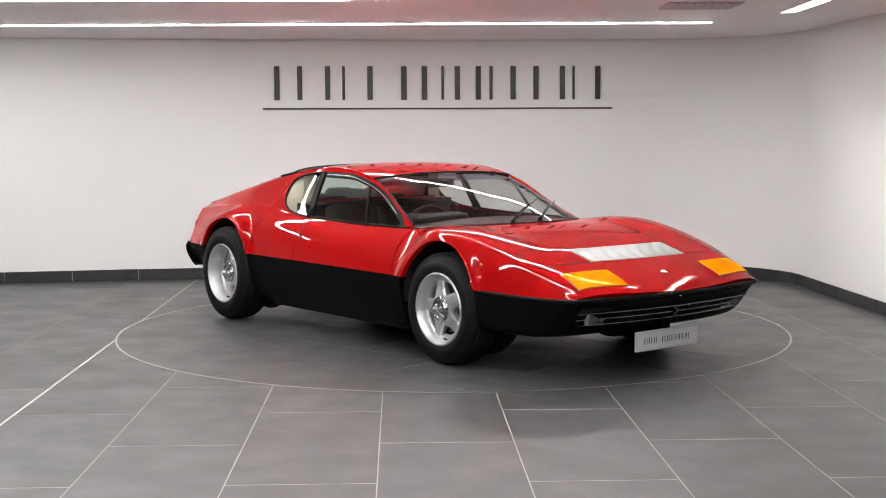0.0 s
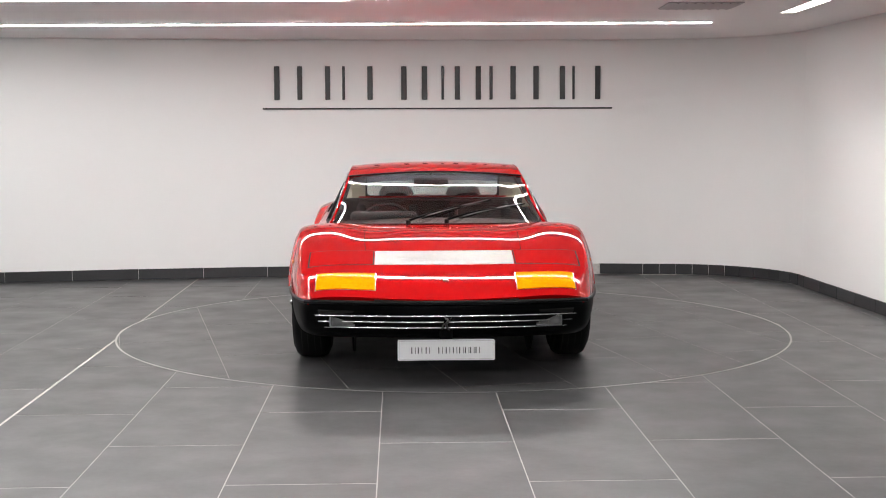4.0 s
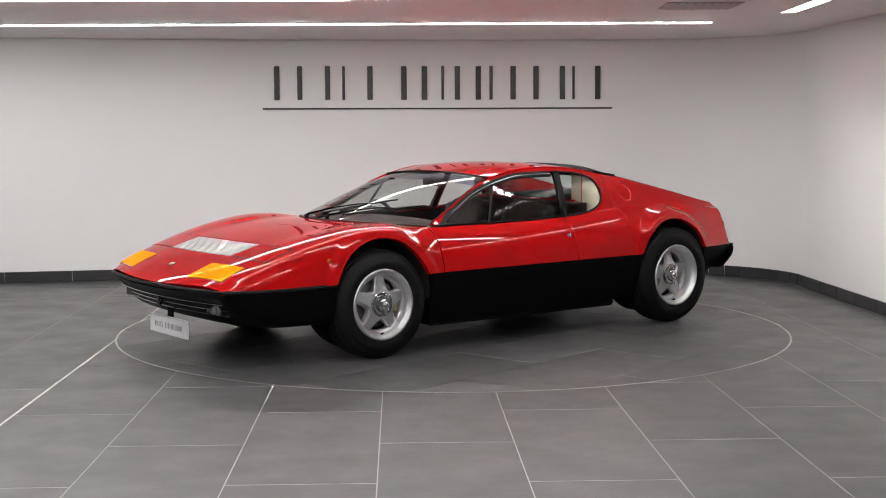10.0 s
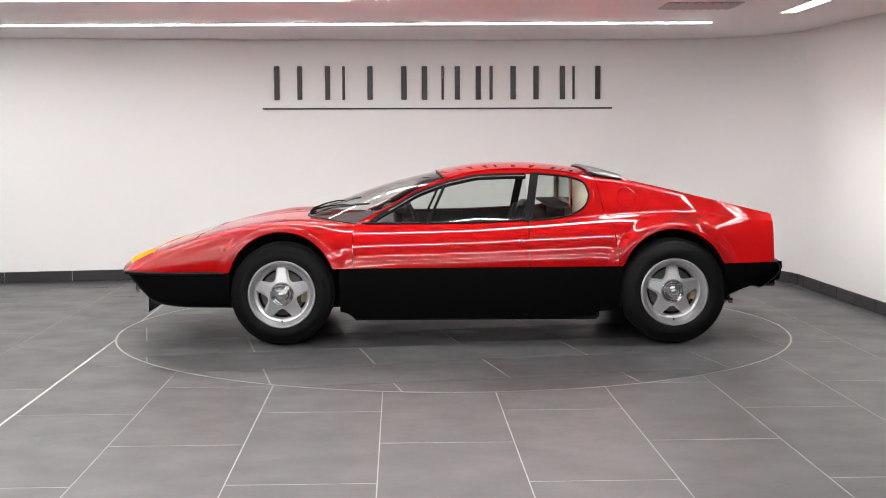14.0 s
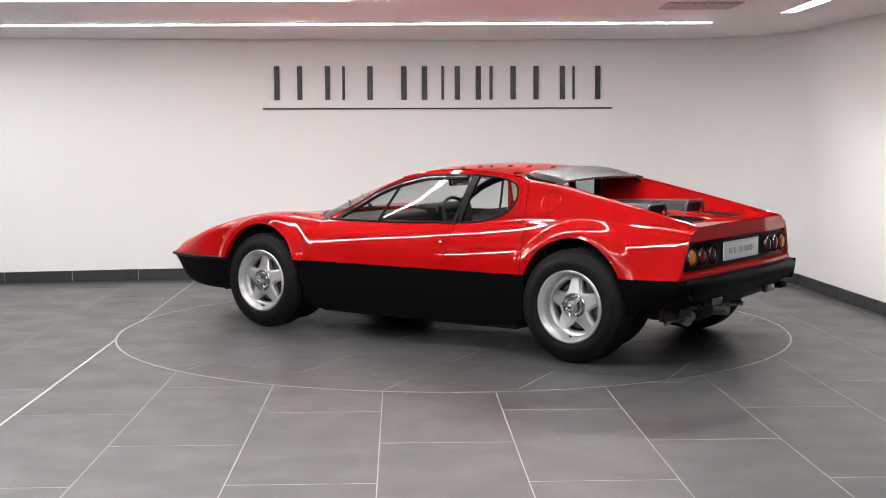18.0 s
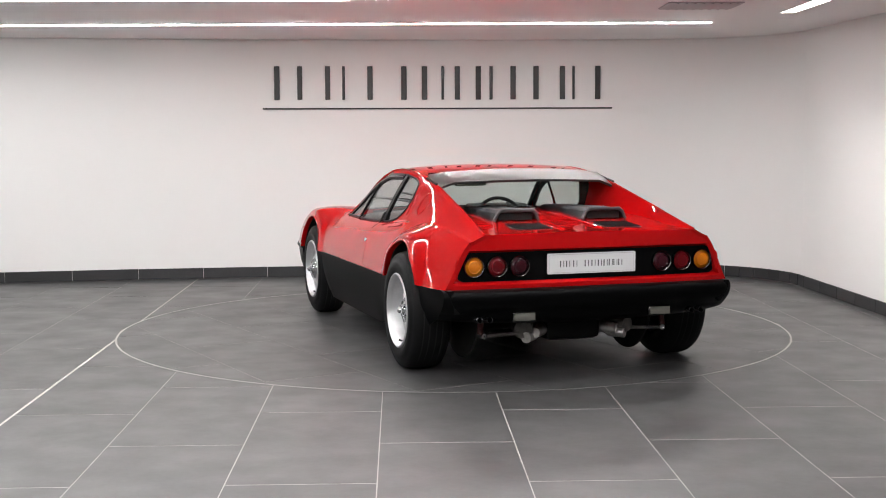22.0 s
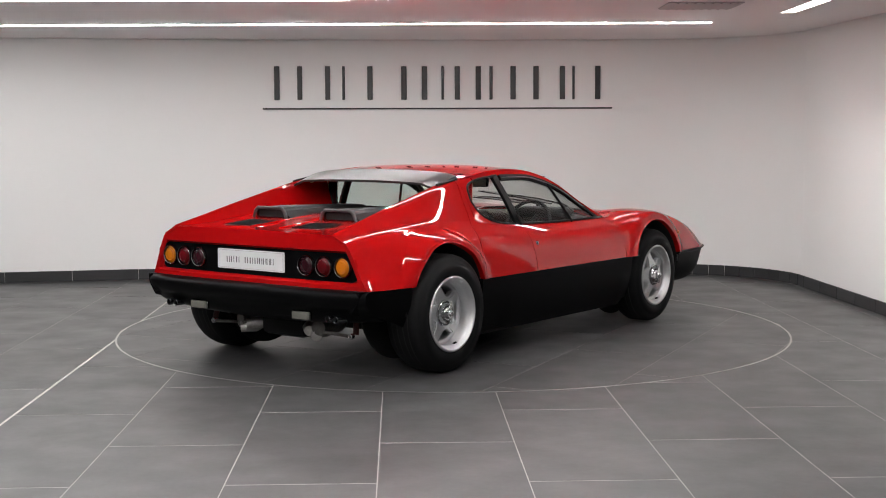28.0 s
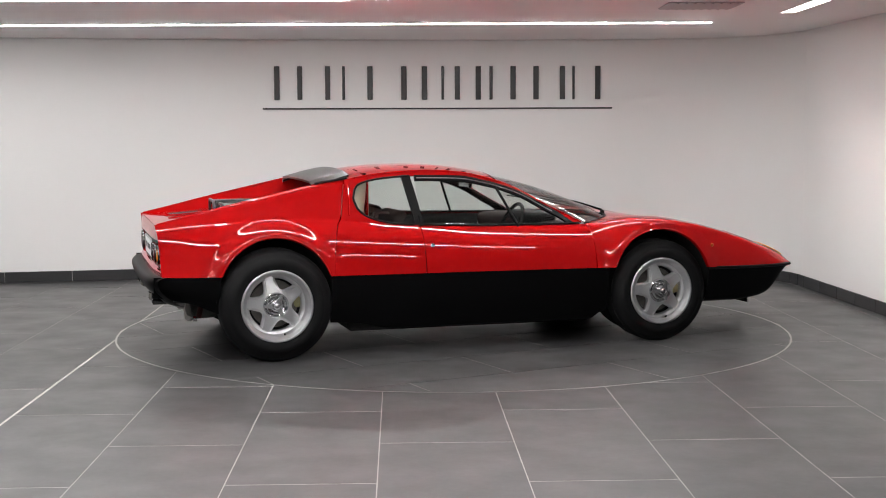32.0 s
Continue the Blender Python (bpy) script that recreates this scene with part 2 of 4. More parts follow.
DISC_TILE_DIR, DISC_TILE_C, DISC_TILE_V = radians(-78.0), 0.483, 0.773


def build_turntable():
    base = tagged(new("turntable"), "round slate-tiled turntable flush with the floor, turning", "turntable")
    part("deck", prism([(DISC_R * math.cos(2 * math.pi * k / 96), DISC_R * math.sin(2 * math.pi * k / 96)) for k in range(96)], -0.003, -0.001), DISC_GROUT, base, smooth=False)
    rim = revolve([(DISC_R - 0.005, -0.004), (DISC_R - 0.005, 0.0005), (DISC_R + 0.003, 0.0005), (DISC_R + 0.003, -0.004)], 128, "Z")
    part("edge_ring", rim, STEEL, base, "thin pale metal edge")
    for i in range(-5, 5):
        for j in range(-3, 3):
            u0, v0 = DISC_TILE_C + i * TILE_W, j * TILE_L + (0.0 if i % 2 else 0.655) + DISC_TILE_V
            poly = rect(u0 + JOINT / 2, u0 + TILE_W - JOINT / 2, v0 + CROSS / 2, v0 + TILE_L - CROSS / 2, DISC_TILE_DIR)
            poly = inside_disc(poly, DISC_R - 0.007)
            if len(poly) >= 3:
                part_mesh = tile_mesh(poly, 0.0, 0.0009)
                ob = new("tile", part_mesh)
                ob.parent = base
    return base


def wall_y(x):
    pts = WALLS[:11]
    for (ax, ay), (bx, by) in zip(pts, pts[1:]):
        if ax <= x <= bx:
            return ay + (by - ay) * (x - ax) / (bx - ax), math.degrees(math.atan2(by - ay, bx - ax))
    return 3.3, 0


def build_sign():
    """A dark name sign on the wall, drawn as plain upright bars, with a thin line under it."""
    sign = tagged(new("wall_sign"), "raised black wall sign of upright bars over a thin line", "sign")
    z0, z1 = 1.655, 1.966
    # the upright strokes of the letters: distance along the sign and thickness
    strokes = [(-1.625, 0.050), (-1.415, 0.046), (-1.158, 0.046), (-1.011, 0.026), (-0.767, 0.048), (-0.451, 0.050), (-0.259, 0.050), (-0.088, 0.024), (0.048, 0.048),
               (0.245, 0.050), (0.365, 0.030), (0.572, 0.050), (0.788, 0.050), (1.036, 0.050), (1.140, 0.022), (1.368, 0.050)]
    for px, t in strokes:
        py, a = wall_y(px)
        part("bar", box(t, 0.014, z1 - z0, (0, -0.010, 0), 0.003, 1), SIGN_BLACK, sign, smooth=False, m=pose(px, py, (z0 + z1) / 2, 0, 0, a))
    pts = [(x, wall_y(x)[0] - 0.002) for x in np.linspace(-1.757, 1.505, 24)]
    bm = prism(pts + offset_line(pts, -0.012)[::-1], 1.566, 1.580)
    part("underline", bm, SIGN_BLACK, sign, smooth=False)


STRIP_ROWS = (1.40, -0.57, -2.46, -4.38, -6.30, -8.22)


def strip(x0, x1, y0, y1, label):
    lamp = tagged(new("strip_light"), label, "ceiling light", "ceiling strip lights")
    lamp.location = ((x0 + x1) / 2, (y0 + y1) / 2, CEIL)
    w, d = x1 - x0, y1 - y0
    part("housing", box(w + 0.016, d + 0.016, 0.006, (0, 0, -0.002)), WHITE_PLASTIC, lamp, smooth=False)
    part("diffuser", box(w, d, 0.006, (0, 0, -0.005)), STRIP, lamp, "glowing white diffuser")


def build_strips():
    for y in STRIP_ROWS:
        strip(-5.5, 2.04, y - 0.025, y + 0.025, "long white linear LED light set along the ceiling")


def build_vent():
    v = tagged(new("ceiling_vent"), "pale grey square air vent with slanted slats in the ceiling", "vent")
    v.location = (1.695, 0.0, CEIL)
    w, d = 0.48, 0.44
    for x, y, sx, sy in ((0, d / 2, w, 0.018), (0, -d / 2, w, 0.018), (w / 2, 0, 0.018, d), (-w / 2, 0, 0.018, d)):
        part("vent_frame", box(sx + 0.01, sy + 0.01, 0.008, (x, y, -0.003 - 0.001 * (sx > sy)), 0.002, 1), VENT_GREY, v, smooth=False)
    # no depth behind the slats: the throat's shade is this plate's dark colour
    part("backing", box(w, d, 0.002, (0, 0, -0.001)), VENT_BACK, v, "flat dark plate coloured as the shade inside the vent", smooth=False)
    for k in range(8):
        part("slat", box(0.042, d - 0.02, 0.003, m=pose(-0.205 + k * 0.058, 0, -0.008, 0, 16, 0)), VENT_GREY, v, smooth=False)


build_walls()
build_floor()
build_skirting()
build_sign()
build_strips()
build_trough()
build_vent()
TURNTABLE = build_turntable()

# ---- car: x forward, y to its left, z up; metres from the turntable's axis and the car's centreline ----
RED = material("red_paint", (0.405, 0.0043, 0.0050), 0.5, coat=0.9, vary=0.03, scale=2.0, spec=0.0)
BLACK_PAINT = material("satin_black_paint", (0.0030, 0.0030, 0.0033), 0.42, vary=0.1, scale=6, spec=0.055)
TRIM_BLACK = material("black_rubber_trim", (0.005, 0.005, 0.005), 0.45, spec=0.14)
GLOSS_BLACK = material("gloss_black", (0.008, 0.008, 0.009), 0.12, coat=0.5)
SPOILER_MAT = material("dark_satin_spoiler", (0.018, 0.018, 0.019), 0.29, vary=0.15, scale=10)
SCOOP_EDGE = material("worn_grey_plastic", (0.055, 0.055, 0.056), 0.42, vary=0.2, scale=20)
SCOOP = material("matt_black_scoop", (0.016, 0.016, 0.017), 0.5, spec=0.3, vary=0.15, scale=10, bump=0.1, bump_scale=300)
DARK_CHROME = material("dark_chrome", (0.13, 0.125, 0.125), 0.25, 1.0)
HUB_CHROME = material("hub_chrome", (0.52, 0.52, 0.53), 0.14, 1.0)
CHROME = material("chrome", (0.70, 0.70, 0.71), 0.20, 1.0)
ALLOY = material("silver_alloy", (0.60, 0.60, 0.61), 0.40, 0.84, vary=0.06, scale=25, bump=0.05, bump_scale=300)
RUBBER = material("tyre_rubber", (0.0055, 0.0055, 0.006), 0.62, spec=0.16, vary=0.2, scale=14, bump=0.25, bump_scale=160)
MARKER = material("small_amber_lens", (0.42, 0.085, 0.004), 0.35, coat=0.3, spec=0.2)
AMBER = material("amber_lens", (0.86, 0.275, 0.0015), 0.5, coat=0.14, spec=0.0, vary=0.1, scale=60)
RED_LENS = material("red_lens", (0.11, 0.004, 0.007), 0.25, coat=0.35, spec=0.2)
DARK_LENS = material("dark_red_lens", (0.032, 0.006, 0.010), 0.25, coat=0.35, spec=0.2)
AMBER_LENS = material("amber_round_lens", (0.55, 0.15, 0.006), 0.25, coat=0.35, spec=0.2)
CLEAR_LENS = material("clear_lens", (0.17, 0.165, 0.145), 0.2, coat=0.6)
FOG_GLASS = material("fog_glass", (0.11, 0.11, 0.11), 0.16, coat=0.5)
GRILLE_SILVER = material("anodised_louvre", (0.50, 0.50, 0.485), 0.36, 0.7, vary=0.05, scale=30)
PLATE_WHITE = material("plate_white", (0.78, 0.78, 0.79), 0.30)
PLATE_BAR = material("plate_grey_bars", (0.10, 0.10, 0.11), 0.5)
LEATHER = material("black_leather", (0.010, 0.010, 0.010), 0.55, spec=0.25, vary=0.2, scale=20, bump=0.3, bump_scale=220)
BROWN = material("dark_brown_leather", (0.030, 0.017, 0.015), 0.55, spec=0.25, vary=0.2, scale=20, bump=0.3, bump_scale=220)
CREAM = material("cream_leather", (0.62, 0.56, 0.42), 0.55, vary=0.08, scale=12, bump=0.2, bump_scale=200)
BRIGHT_PIPE = material("bright_exhaust_steel", (0.50, 0.48, 0.46), 0.38, 0.7, vary=0.25, scale=14)
EXHAUST = material("dull_exhaust_steel", (0.15, 0.14, 0.13), 0.6, 0.4, vary=0.3, scale=18)
DAMPER_RED = material("dark_red_enamel", (0.06, 0.006, 0.006), 0.5)
CALIPER = material("brake_caliper", (0.42, 0.38, 0.20), 0.5, 0.3)
WINDOW = glass("tinted_window", (0.85, 0.90, 0.88))
SCREEN = glass("windscreen_glass", (0.86, 0.88, 0.87))
TINT_BAND = glass("tint_band", (0.42, 0.44, 0.62))
SATIN_CHROME = material("satin_chrome", (0.42, 0.42, 0.42), 0.28, 1.0)

CAR = tagged(new("sports_car"), "red and black wedge-shaped classic sports car with silver star wheels", "car")
CAR_AT = pose(0, CAR_Y, 0)


def cpart(name, bm, mat, parent=None, label="", smooth=True, angle=38):
    return part(name, bm, mat, parent or CAR, label, smooth, angle, CAR_AT if parent in (None, CAR) else None)


def curve(xs, ys):
    """A monotone cubic through a few stations."""
    o = np.argsort(xs)
    x, y = np.array(xs, float)[o], np.array(ys, float)[o]
    h, d = np.diff(x), np.diff(y) / np.diff(x)
    m = np.zeros(len(x))
    m[0], m[-1] = d[0], d[-1]
    for i in range(1, len(x) - 1):
        if d[i - 1] * d[i] > 0:
            w1, w2 = 2 * h[i] + h[i - 1], h[i] + 2 * h[i - 1]
            m[i] = (w1 + w2) / (w1 / d[i - 1] + w2 / d[i])

    def f(t):
        t = min(max(t, x[0]), x[-1])
        i = min(max(int(np.searchsorted(x, t)) - 1, 0), len(x) - 2)
        u = (t - x[i]) / h[i]
        return float(y[i] * (1 + 2 * u) * (1 - u) ** 2 + h[i] * m[i] * u * (1 - u) ** 2 + y[i + 1] * u * u * (3 - 2 * u) + h[i] * m[i + 1] * u * u * (u - 1))
    return f


def flowing(xs, ys, sigma=0.05):
    """The same, smoothed along its length so that reflections run evenly."""
    f = curve(xs, ys)
    lo, hi = min(xs), max(xs)
    grid = np.linspace(lo - 0.3, hi + 0.3, 1600)
    s0, s1 = (f(lo + 0.02) - f(lo)) / 0.02, (f(hi) - f(hi - 0.02)) / 0.02
    v = np.array([f(lo) + s0 * (g - lo) if g < lo else f(hi) + s1 * (g - hi) if g > hi else f(g) for g in grid])
    step = grid[1] - grid[0]
    n = int(3 * sigma / step)
    k = np.exp(-0.5 * (np.arange(-n, n + 1) * step / sigma) ** 2)
    v = np.convolve(np.pad(v, n, mode="edge"), k / k.sum(), mode="valid")
    return lambda t: float(np.interp(t, grid, v))


def spline(ctrl, n=361):
    """A clamped cubic B-spline, evaluated at n even parameters."""
    p = np.array(ctrl, float)
    k, m = 3, len(p)
    knots = np.concatenate([np.zeros(k), np.linspace(0, 1, m - k + 1), np.ones(k)])
    t = np.linspace(0, 1 - 1e-9, n)
    basis = [((t >= knots[i]) & (t < knots[i + 1])).astype(float) for i in range(len(knots) - 1)]
    for d in range(1, k + 1):
        nxt = []
        for i in range(len(basis) - 1):
            a, b = knots[i + d] - knots[i], knots[i + d + 1] - knots[i + 1]
            v = np.zeros(n)
            if a > 0:
                v = v + (t - knots[i]) / a * basis[i]
            if b > 0:
                v = v + (knots[i + d + 1] - t) / b * basis[i + 1]
            nxt.append(v)
        basis = nxt
    return np.stack(basis[:m], 1) @ p


CREASE = flowing([2.25, 2.02, 1.44, 0.71, 0.0, -1.05, -1.70, -2.1], [0.470, 0.466, 0.474, 0.494, 0.498, 0.503, 0.518, 0.522])
WIDTH = flowing([2.22, 2.1, 1.95, 1.7, 1.4, 0.9, 0.6, -0.5, -1.0, -1.4, -1.8, -2.0, -2.09], [0.842, 0.882, 0.916, 0.960, 0.99, 1.0, 0.993, 0.995, 1.0, 1.006, 0.990, 0.958, 0.935])
HOOD_Z = flowing([0.60, 0.80, 1.00, 1.20, 1.40, 1.70, 1.85, 1.97, 2.10, 2.17, 2.22], [0.775, 0.787, 0.791, 0.779, 0.750, 0.681, 0.637, 0.596, 0.546, 0.517, 0.482])
FENDER_Z = flowing([0.60, 0.72, 0.90, 1.10, 1.40, 1.70, 1.85, 1.97, 2.10, 2.22], [0.752, 0.776, 0.797, 0.796, 0.752, 0.680, 0.628, 0.580, 0.524, 0.482])
EDGE_Y = flowing([0.64, 0.4, 0.18, 0.0, -0.2, -0.4, -0.95, -1.11, -1.48, -1.85, -2.08], [0.690, 0.640, 0.602, 0.585, 0.577, 0.573, 0.573, 0.575, 0.590, 0.608, 0.625])
EDGE_Z = flowing([0.645, 0.4, 0.18, 0.0, -0.2, -0.4, -0.6, -0.8, -0.95, -1.11, -1.3, -1.48, -1.66, -1.85, -2.01, -2.08], [0.764, 0.888, 1.008, 1.070, 1.108, 1.119, 1.110, 1.086, 1.060, 1.036, 0.995, 0.954, 0.913, 0.866, 0.828, 0.812], 0.03)
BELT_Z = flowing([0.64, 0.0, -0.47, -0.9, -1.2, -1.5, -1.8, -2.0, -2.08], [0.762, 0.766, 0.783, 0.808, 0.823, 0.821, 0.803, 0.786, 0.776])
BELT_Y = flowing([0.64, 0.3, 0.0, -0.47, -0.9, -1.2, -1.5, -1.8, -2.0, -2.08], [0.712, 0.726, 0.735, 0.744, 0.744, 0.737, 0.722, 0.708, 0.702, 0.700])
ROOF_Z = flowing([0.12, 0.0, -0.2, -0.4, -0.6, -0.8, -1.0], [1.078, 1.104, 1.137, 1.146, 1.139, 1.116, 1.085])
SWEEP = flowing([1.3, 1.7, 2.0, 2.22], [0.0, 0.015, 0.060, 0.120])
FRONT_ARCH, REAR_ARCH = (1.105, 0.385, 0.345), (-1.395, 0.400, 0.340)


def lerp(a, b, t):
    return a + (b - a) * t


def flare(s, y, z):
    """The section with the wing swelling over its wheel: a soft swell in front, an upright brow behind."""
    cx, cz, r = FRONT_ARCH
    u = np.clip((r + 0.095 - np.hypot(s - cx, z - cz)) / 0.060, 0, 1)
    y = y + 0.014 * u * u * (3 - 2 * u) * np.clip((y - 0.7) / 0.12, 0, 1)
    cx, cz, r = REAR_ARCH
    u = np.clip((r + 0.100 - np.hypot(s - cx, z - cz)) / 0.085, 0, 1)
    brow = 0.893 * WIDTH(s) + 0.012 - 0.35 * np.clip(z - 0.66, 0, 1)
    return np.where(y > 0.7, y + np.maximum(brow - y, 0) * u * u * (3 - 2 * u), y)


_sections = {}


def lower_ctrl(s, z_top, y_top):
    w, zc = WIDTH(s), CREASE(s)
    drop = z_top - zc
    return [(min(y_top + 0.022, 0.850 * w), z_top - 0.10 * drop), (0.872 * w, zc + 0.60 * drop), (0.886 * w, zc + 0.30 * drop), (0.893 * w, zc)]


def shoulder_ctrl(s, z_top, y_top):
    """The rounded shoulder below the windows: nearly level at its top, upright at the crease."""
    w, zc = WIDTH(s), CREASE(s)
    out, drop = 0.893 * w - y_top, z_top - zc
    k = min(max((-1.60 - s) / 0.40, 0.0), 1.0)
    k = k * k * (3 - 2 * k)
    tail = ((0.965, 0.93), (0.86, 0.77), (0.70, 0.61), (0.50, 0.44), (0.31, 0.29), (0.11, 0.12), (0.0, 0.0))
    return [(0.893 * w - lerp(d, e, k) * out, zc + lerp(h, g, k) * drop) for (h, d), (g, e) in zip(((0.965, 0.90), (0.87, 0.665), (0.76, 0.44), (0.60, 0.265), (0.40, 0.135), (0.20, 0.045), (0.0, 0.0)), tail)]


def section(s, kind):
    key = (round(s, 5), kind)
    if key in _sections:
        return _sections[key]
    w = WIDTH(s)
    if kind == "front":
        zc, zf = HOOD_Z(s), FENDER_Z(s)
        ramp = lambda lo, hi: (lambda u: u * u * (3 - 2 * u))(min(max((s - lo) / (hi - lo), 0.0), 1.0))
        n, valley = ramp(1.30, 2.05), 0.006 * (1 - ramp(1.10, 1.80))
        flat = lambda y, low: zc + 0.36 * SWEEP(s) * (y * w / 0.8) ** 2 - low
        mix = lambda y, z, low: (y * w, lerp(z, flat(y, low), n))
        c = [(0, zc), mix(0.16, zc, 0), mix(0.30, zc - 0.001, 0), mix(0.42, 0.8 * zc + 0.2 * zf - valley, 0), mix(0.49, 0.45 * zc + 0.55 * zf - valley * 0.9, 0.001)]
        c += [mix(0.565, zf + 0.002, 0.002), mix(0.66, zf + 0.007, 0.006), mix(0.75, zf + 0.003, 0.014), mix(0.825, zf - 0.008, 0.030)]
        c += lower_ctrl(s, zf, 0.825 * w)
        k = 1 - ramp(0.66, 1.02)
        if k > 0:
            yb, zb = BELT_Y(0.64), BELT_Z(0.64)
            low = shoulder_ctrl(s, zb, yb)
            soft = [(0.60, zb + 0.010), (0.655, zb + 0.006), (0.700, zb + 0.002), low[0], low[1], low[3], low[5], low[6]]
            c[5:] = [(lerp(p[0], q[0], k), lerp(p[1], q[1], k)) for p, q in zip(c[5:], soft)]
    else:
        ye, ze, yb, zb = EDGE_Y(s), EDGE_Z(s), BELT_Y(s), BELT_Z(s)
        f = lambda a: (ye + (yb - ye) * a + 0.040 * math.sin(math.pi * a) * (ze - zb), ze + (zb - ze) * a)
        c = [(ye, ze), f(0.10), f(0.40), f(0.70), f(0.92), (yb, zb), (yb, zb - 0.0005), (yb, zb - 0.001)] + shoulder_ctrl(s, zb, yb)
        k = min(max((-0.72 - s) / 0.28, 0.0), 1.0)
        if k > 0:
            # the buttress: a rolled upper edge, a flat flank and a soft hollow where it meets the wing
            r = min(1.0, (ze - zb) / 0.16)
            g = lambda a: (ye + 0.030 * r + (yb - 0.012 - ye - 0.030 * r) * a, ze - 0.020 * r + (zb + 0.012 * r - ze + 0.020 * r) * a)
            soft = [(ye, ze), (ye + 0.016 * r, ze - 0.003 * r), g(0.0), g(0.16), g(0.5), g(0.84), g(1.0), (yb + 0.006, zb - 0.001)]
            c[:8] = [(lerp(p[0], q[0], k), lerp(p[1], q[1], k)) for p, q in zip(c[:8], soft)]
    p = spline(c)
    p[:, 0] = flare(s, p[:, 0], p[:, 1])
    _sections[key] = p
    return p


TAIL_SWEEP = curve([-1.7, -2.0, -2.09], [0.0, 0.010, 0.030])


def body_point(s, v, kind):
    p = section(s, kind)
    t = v * (len(p) - 1)
    i = min(int(t), len(p) - 2)
    y, z = p[i] + (p[i + 1] - p[i]) * (t - i)
    x = s
    if kind == "front" and s > 1.3:
        x -= SWEEP(s) * (y / 0.8) ** 2
    if kind == "rear" and s < -1.7:
        x += TAIL_SWEEP(s) * (y / 0.8) ** 4
    return np.array((x, y, z))


def v_at_z(s, z, kind):
    p = section(s, kind)
    k = len(p) // 4 if kind == "front" else 0
    zz = p[k:, 1]
    return float(np.interp(-z, -zz, np.linspace(k / (len(p) - 1), 1, len(zz))))


def v_at_y(s, y, kind):
    p = section(s, kind)
    return float(np.interp(y, p[:, 0], np.linspace(0, 1, len(p))))


def sheet(f, ns, nv, sides=(1,), skirt=0.010, lift=0.0, gap=0.0):
    """A panel on the body: f(a, b) for a, b in 0..1 gives a point on the left half; its rim is folded inwards."""
    bm = bmesh.new()
    A, B = np.linspace(0, 1, ns), np.linspace(0, 1, nv)
    P = np.array([[f(a, b) for b in B] for a in A])
    N = np.cross(np.gradient(P, axis=0), np.gradient(P, axis=1))
    N /= np.linalg.norm(N, axis=2, keepdims=True) + 1e-12
    mid = P.reshape(-1, 3).mean(0)
    if (N.reshape(-1, 3).mean(0) * (mid - np.array((mid[0], 0, 0.35)))).sum() < 0:
        N = -N
    P = P + N * lift
    for side in sides:
        k = np.array((1, side, 1))
        V = [[bm.verts.new(P[i, j] * k) for j in range(nv)] for i in range(ns)]
        for i in range(ns - 1):
            for j in range(nv - 1):
                q = (V[i][j], V[i + 1][j], V[i + 1][j + 1], V[i][j + 1])
                if (q[0].co - q[2].co).length > 1e-7 and (q[1].co - q[3].co).length > 1e-7:
                    try:
                        bm.faces.new(q)
                    except ValueError:
                        pass
        if skirt:
            ring = [(i, 0) for i in range(ns)] + [(ns - 1, j) for j in range(1, nv)] + [(i, nv - 1) for i in range(ns - 2, -1, -1)] + [(0, j) for j in range(nv - 2, 0, -1)]
            low = [bm.verts.new((P[i, j] - N[i, j] * skirt) * k) for i, j in ring]
            for q in range(len(ring)):
                a, b = ring[q], ring[(q + 1) % len(ring)]
                try:
                    bm.faces.new((V[a[0]][a[1]], V[b[0]][b[1]], low[(q + 1) % len(ring)], low[q]))
                except ValueError:
                    pass
    bmesh.ops.remove_doubles(bm, verts=bm.verts, dist=1e-6)
    bmesh.ops.recalc_face_normals(bm, faces=bm.faces)
    return bm


def panel(kind, s0, s1, v0, v1, ns, nv, **kw):
    """A body panel between stations s0..s1 and section parameters v0..v1; each bound may be a function of the other."""
    def f(a, b):
        lo, hi = (c(b) if callable(c) else c for c in (s0, s1))
        s = lerp(lo, hi, a)
        p, q = (c(s) if callable(c) else c for c in (v0, v1))
        return body_point(s, lerp(p, q, b), kind)
    return sheet(f, ns, nv, **kw)


def arch_z(s, arch):
    cx, cz, r = arch
    d = r * r - (s - cx) ** 2
    return cz + math.sqrt(d) if d > 0 else -1


def v_low(kind, arch):
    def f(s):
        z = max(CREASE(s), arch_z(s, arch))
        return v_at_z(s, z, kind) if z > CREASE(s) + 1e-4 else 1.0
    return f




def v_belt(s):
    return v_at_z(s, BELT_Z(s) - 0.001, "rear")


HOOD_Y = 0.455
SCREEN_Y = 0.690


def base_x(y):
    """How far forward the foot of the windscreen lies at y."""
    return 0.645 + 0.352 * max(0.0, 1 - abs(y / SCREEN_Y) ** 2.6)


def base_z(y):
    x = max(base_x(y), 0.656)
    return float(body_point(x, v_at_y(x, abs(y), "front"), "front")[2])


def rear_edge(v0, v1, shift):
    """The station where a front panel meets the foot of the windscreen, by its section parameter."""
    def f(b):
        s = 0.8
        for _ in range(12):
            y = body_point(s, lerp(v0(s), v1(s), b), "front")[1]
            s = max(0.655, base_x(y) + shift)
        return s
    return functools.lru_cache(None)(f)


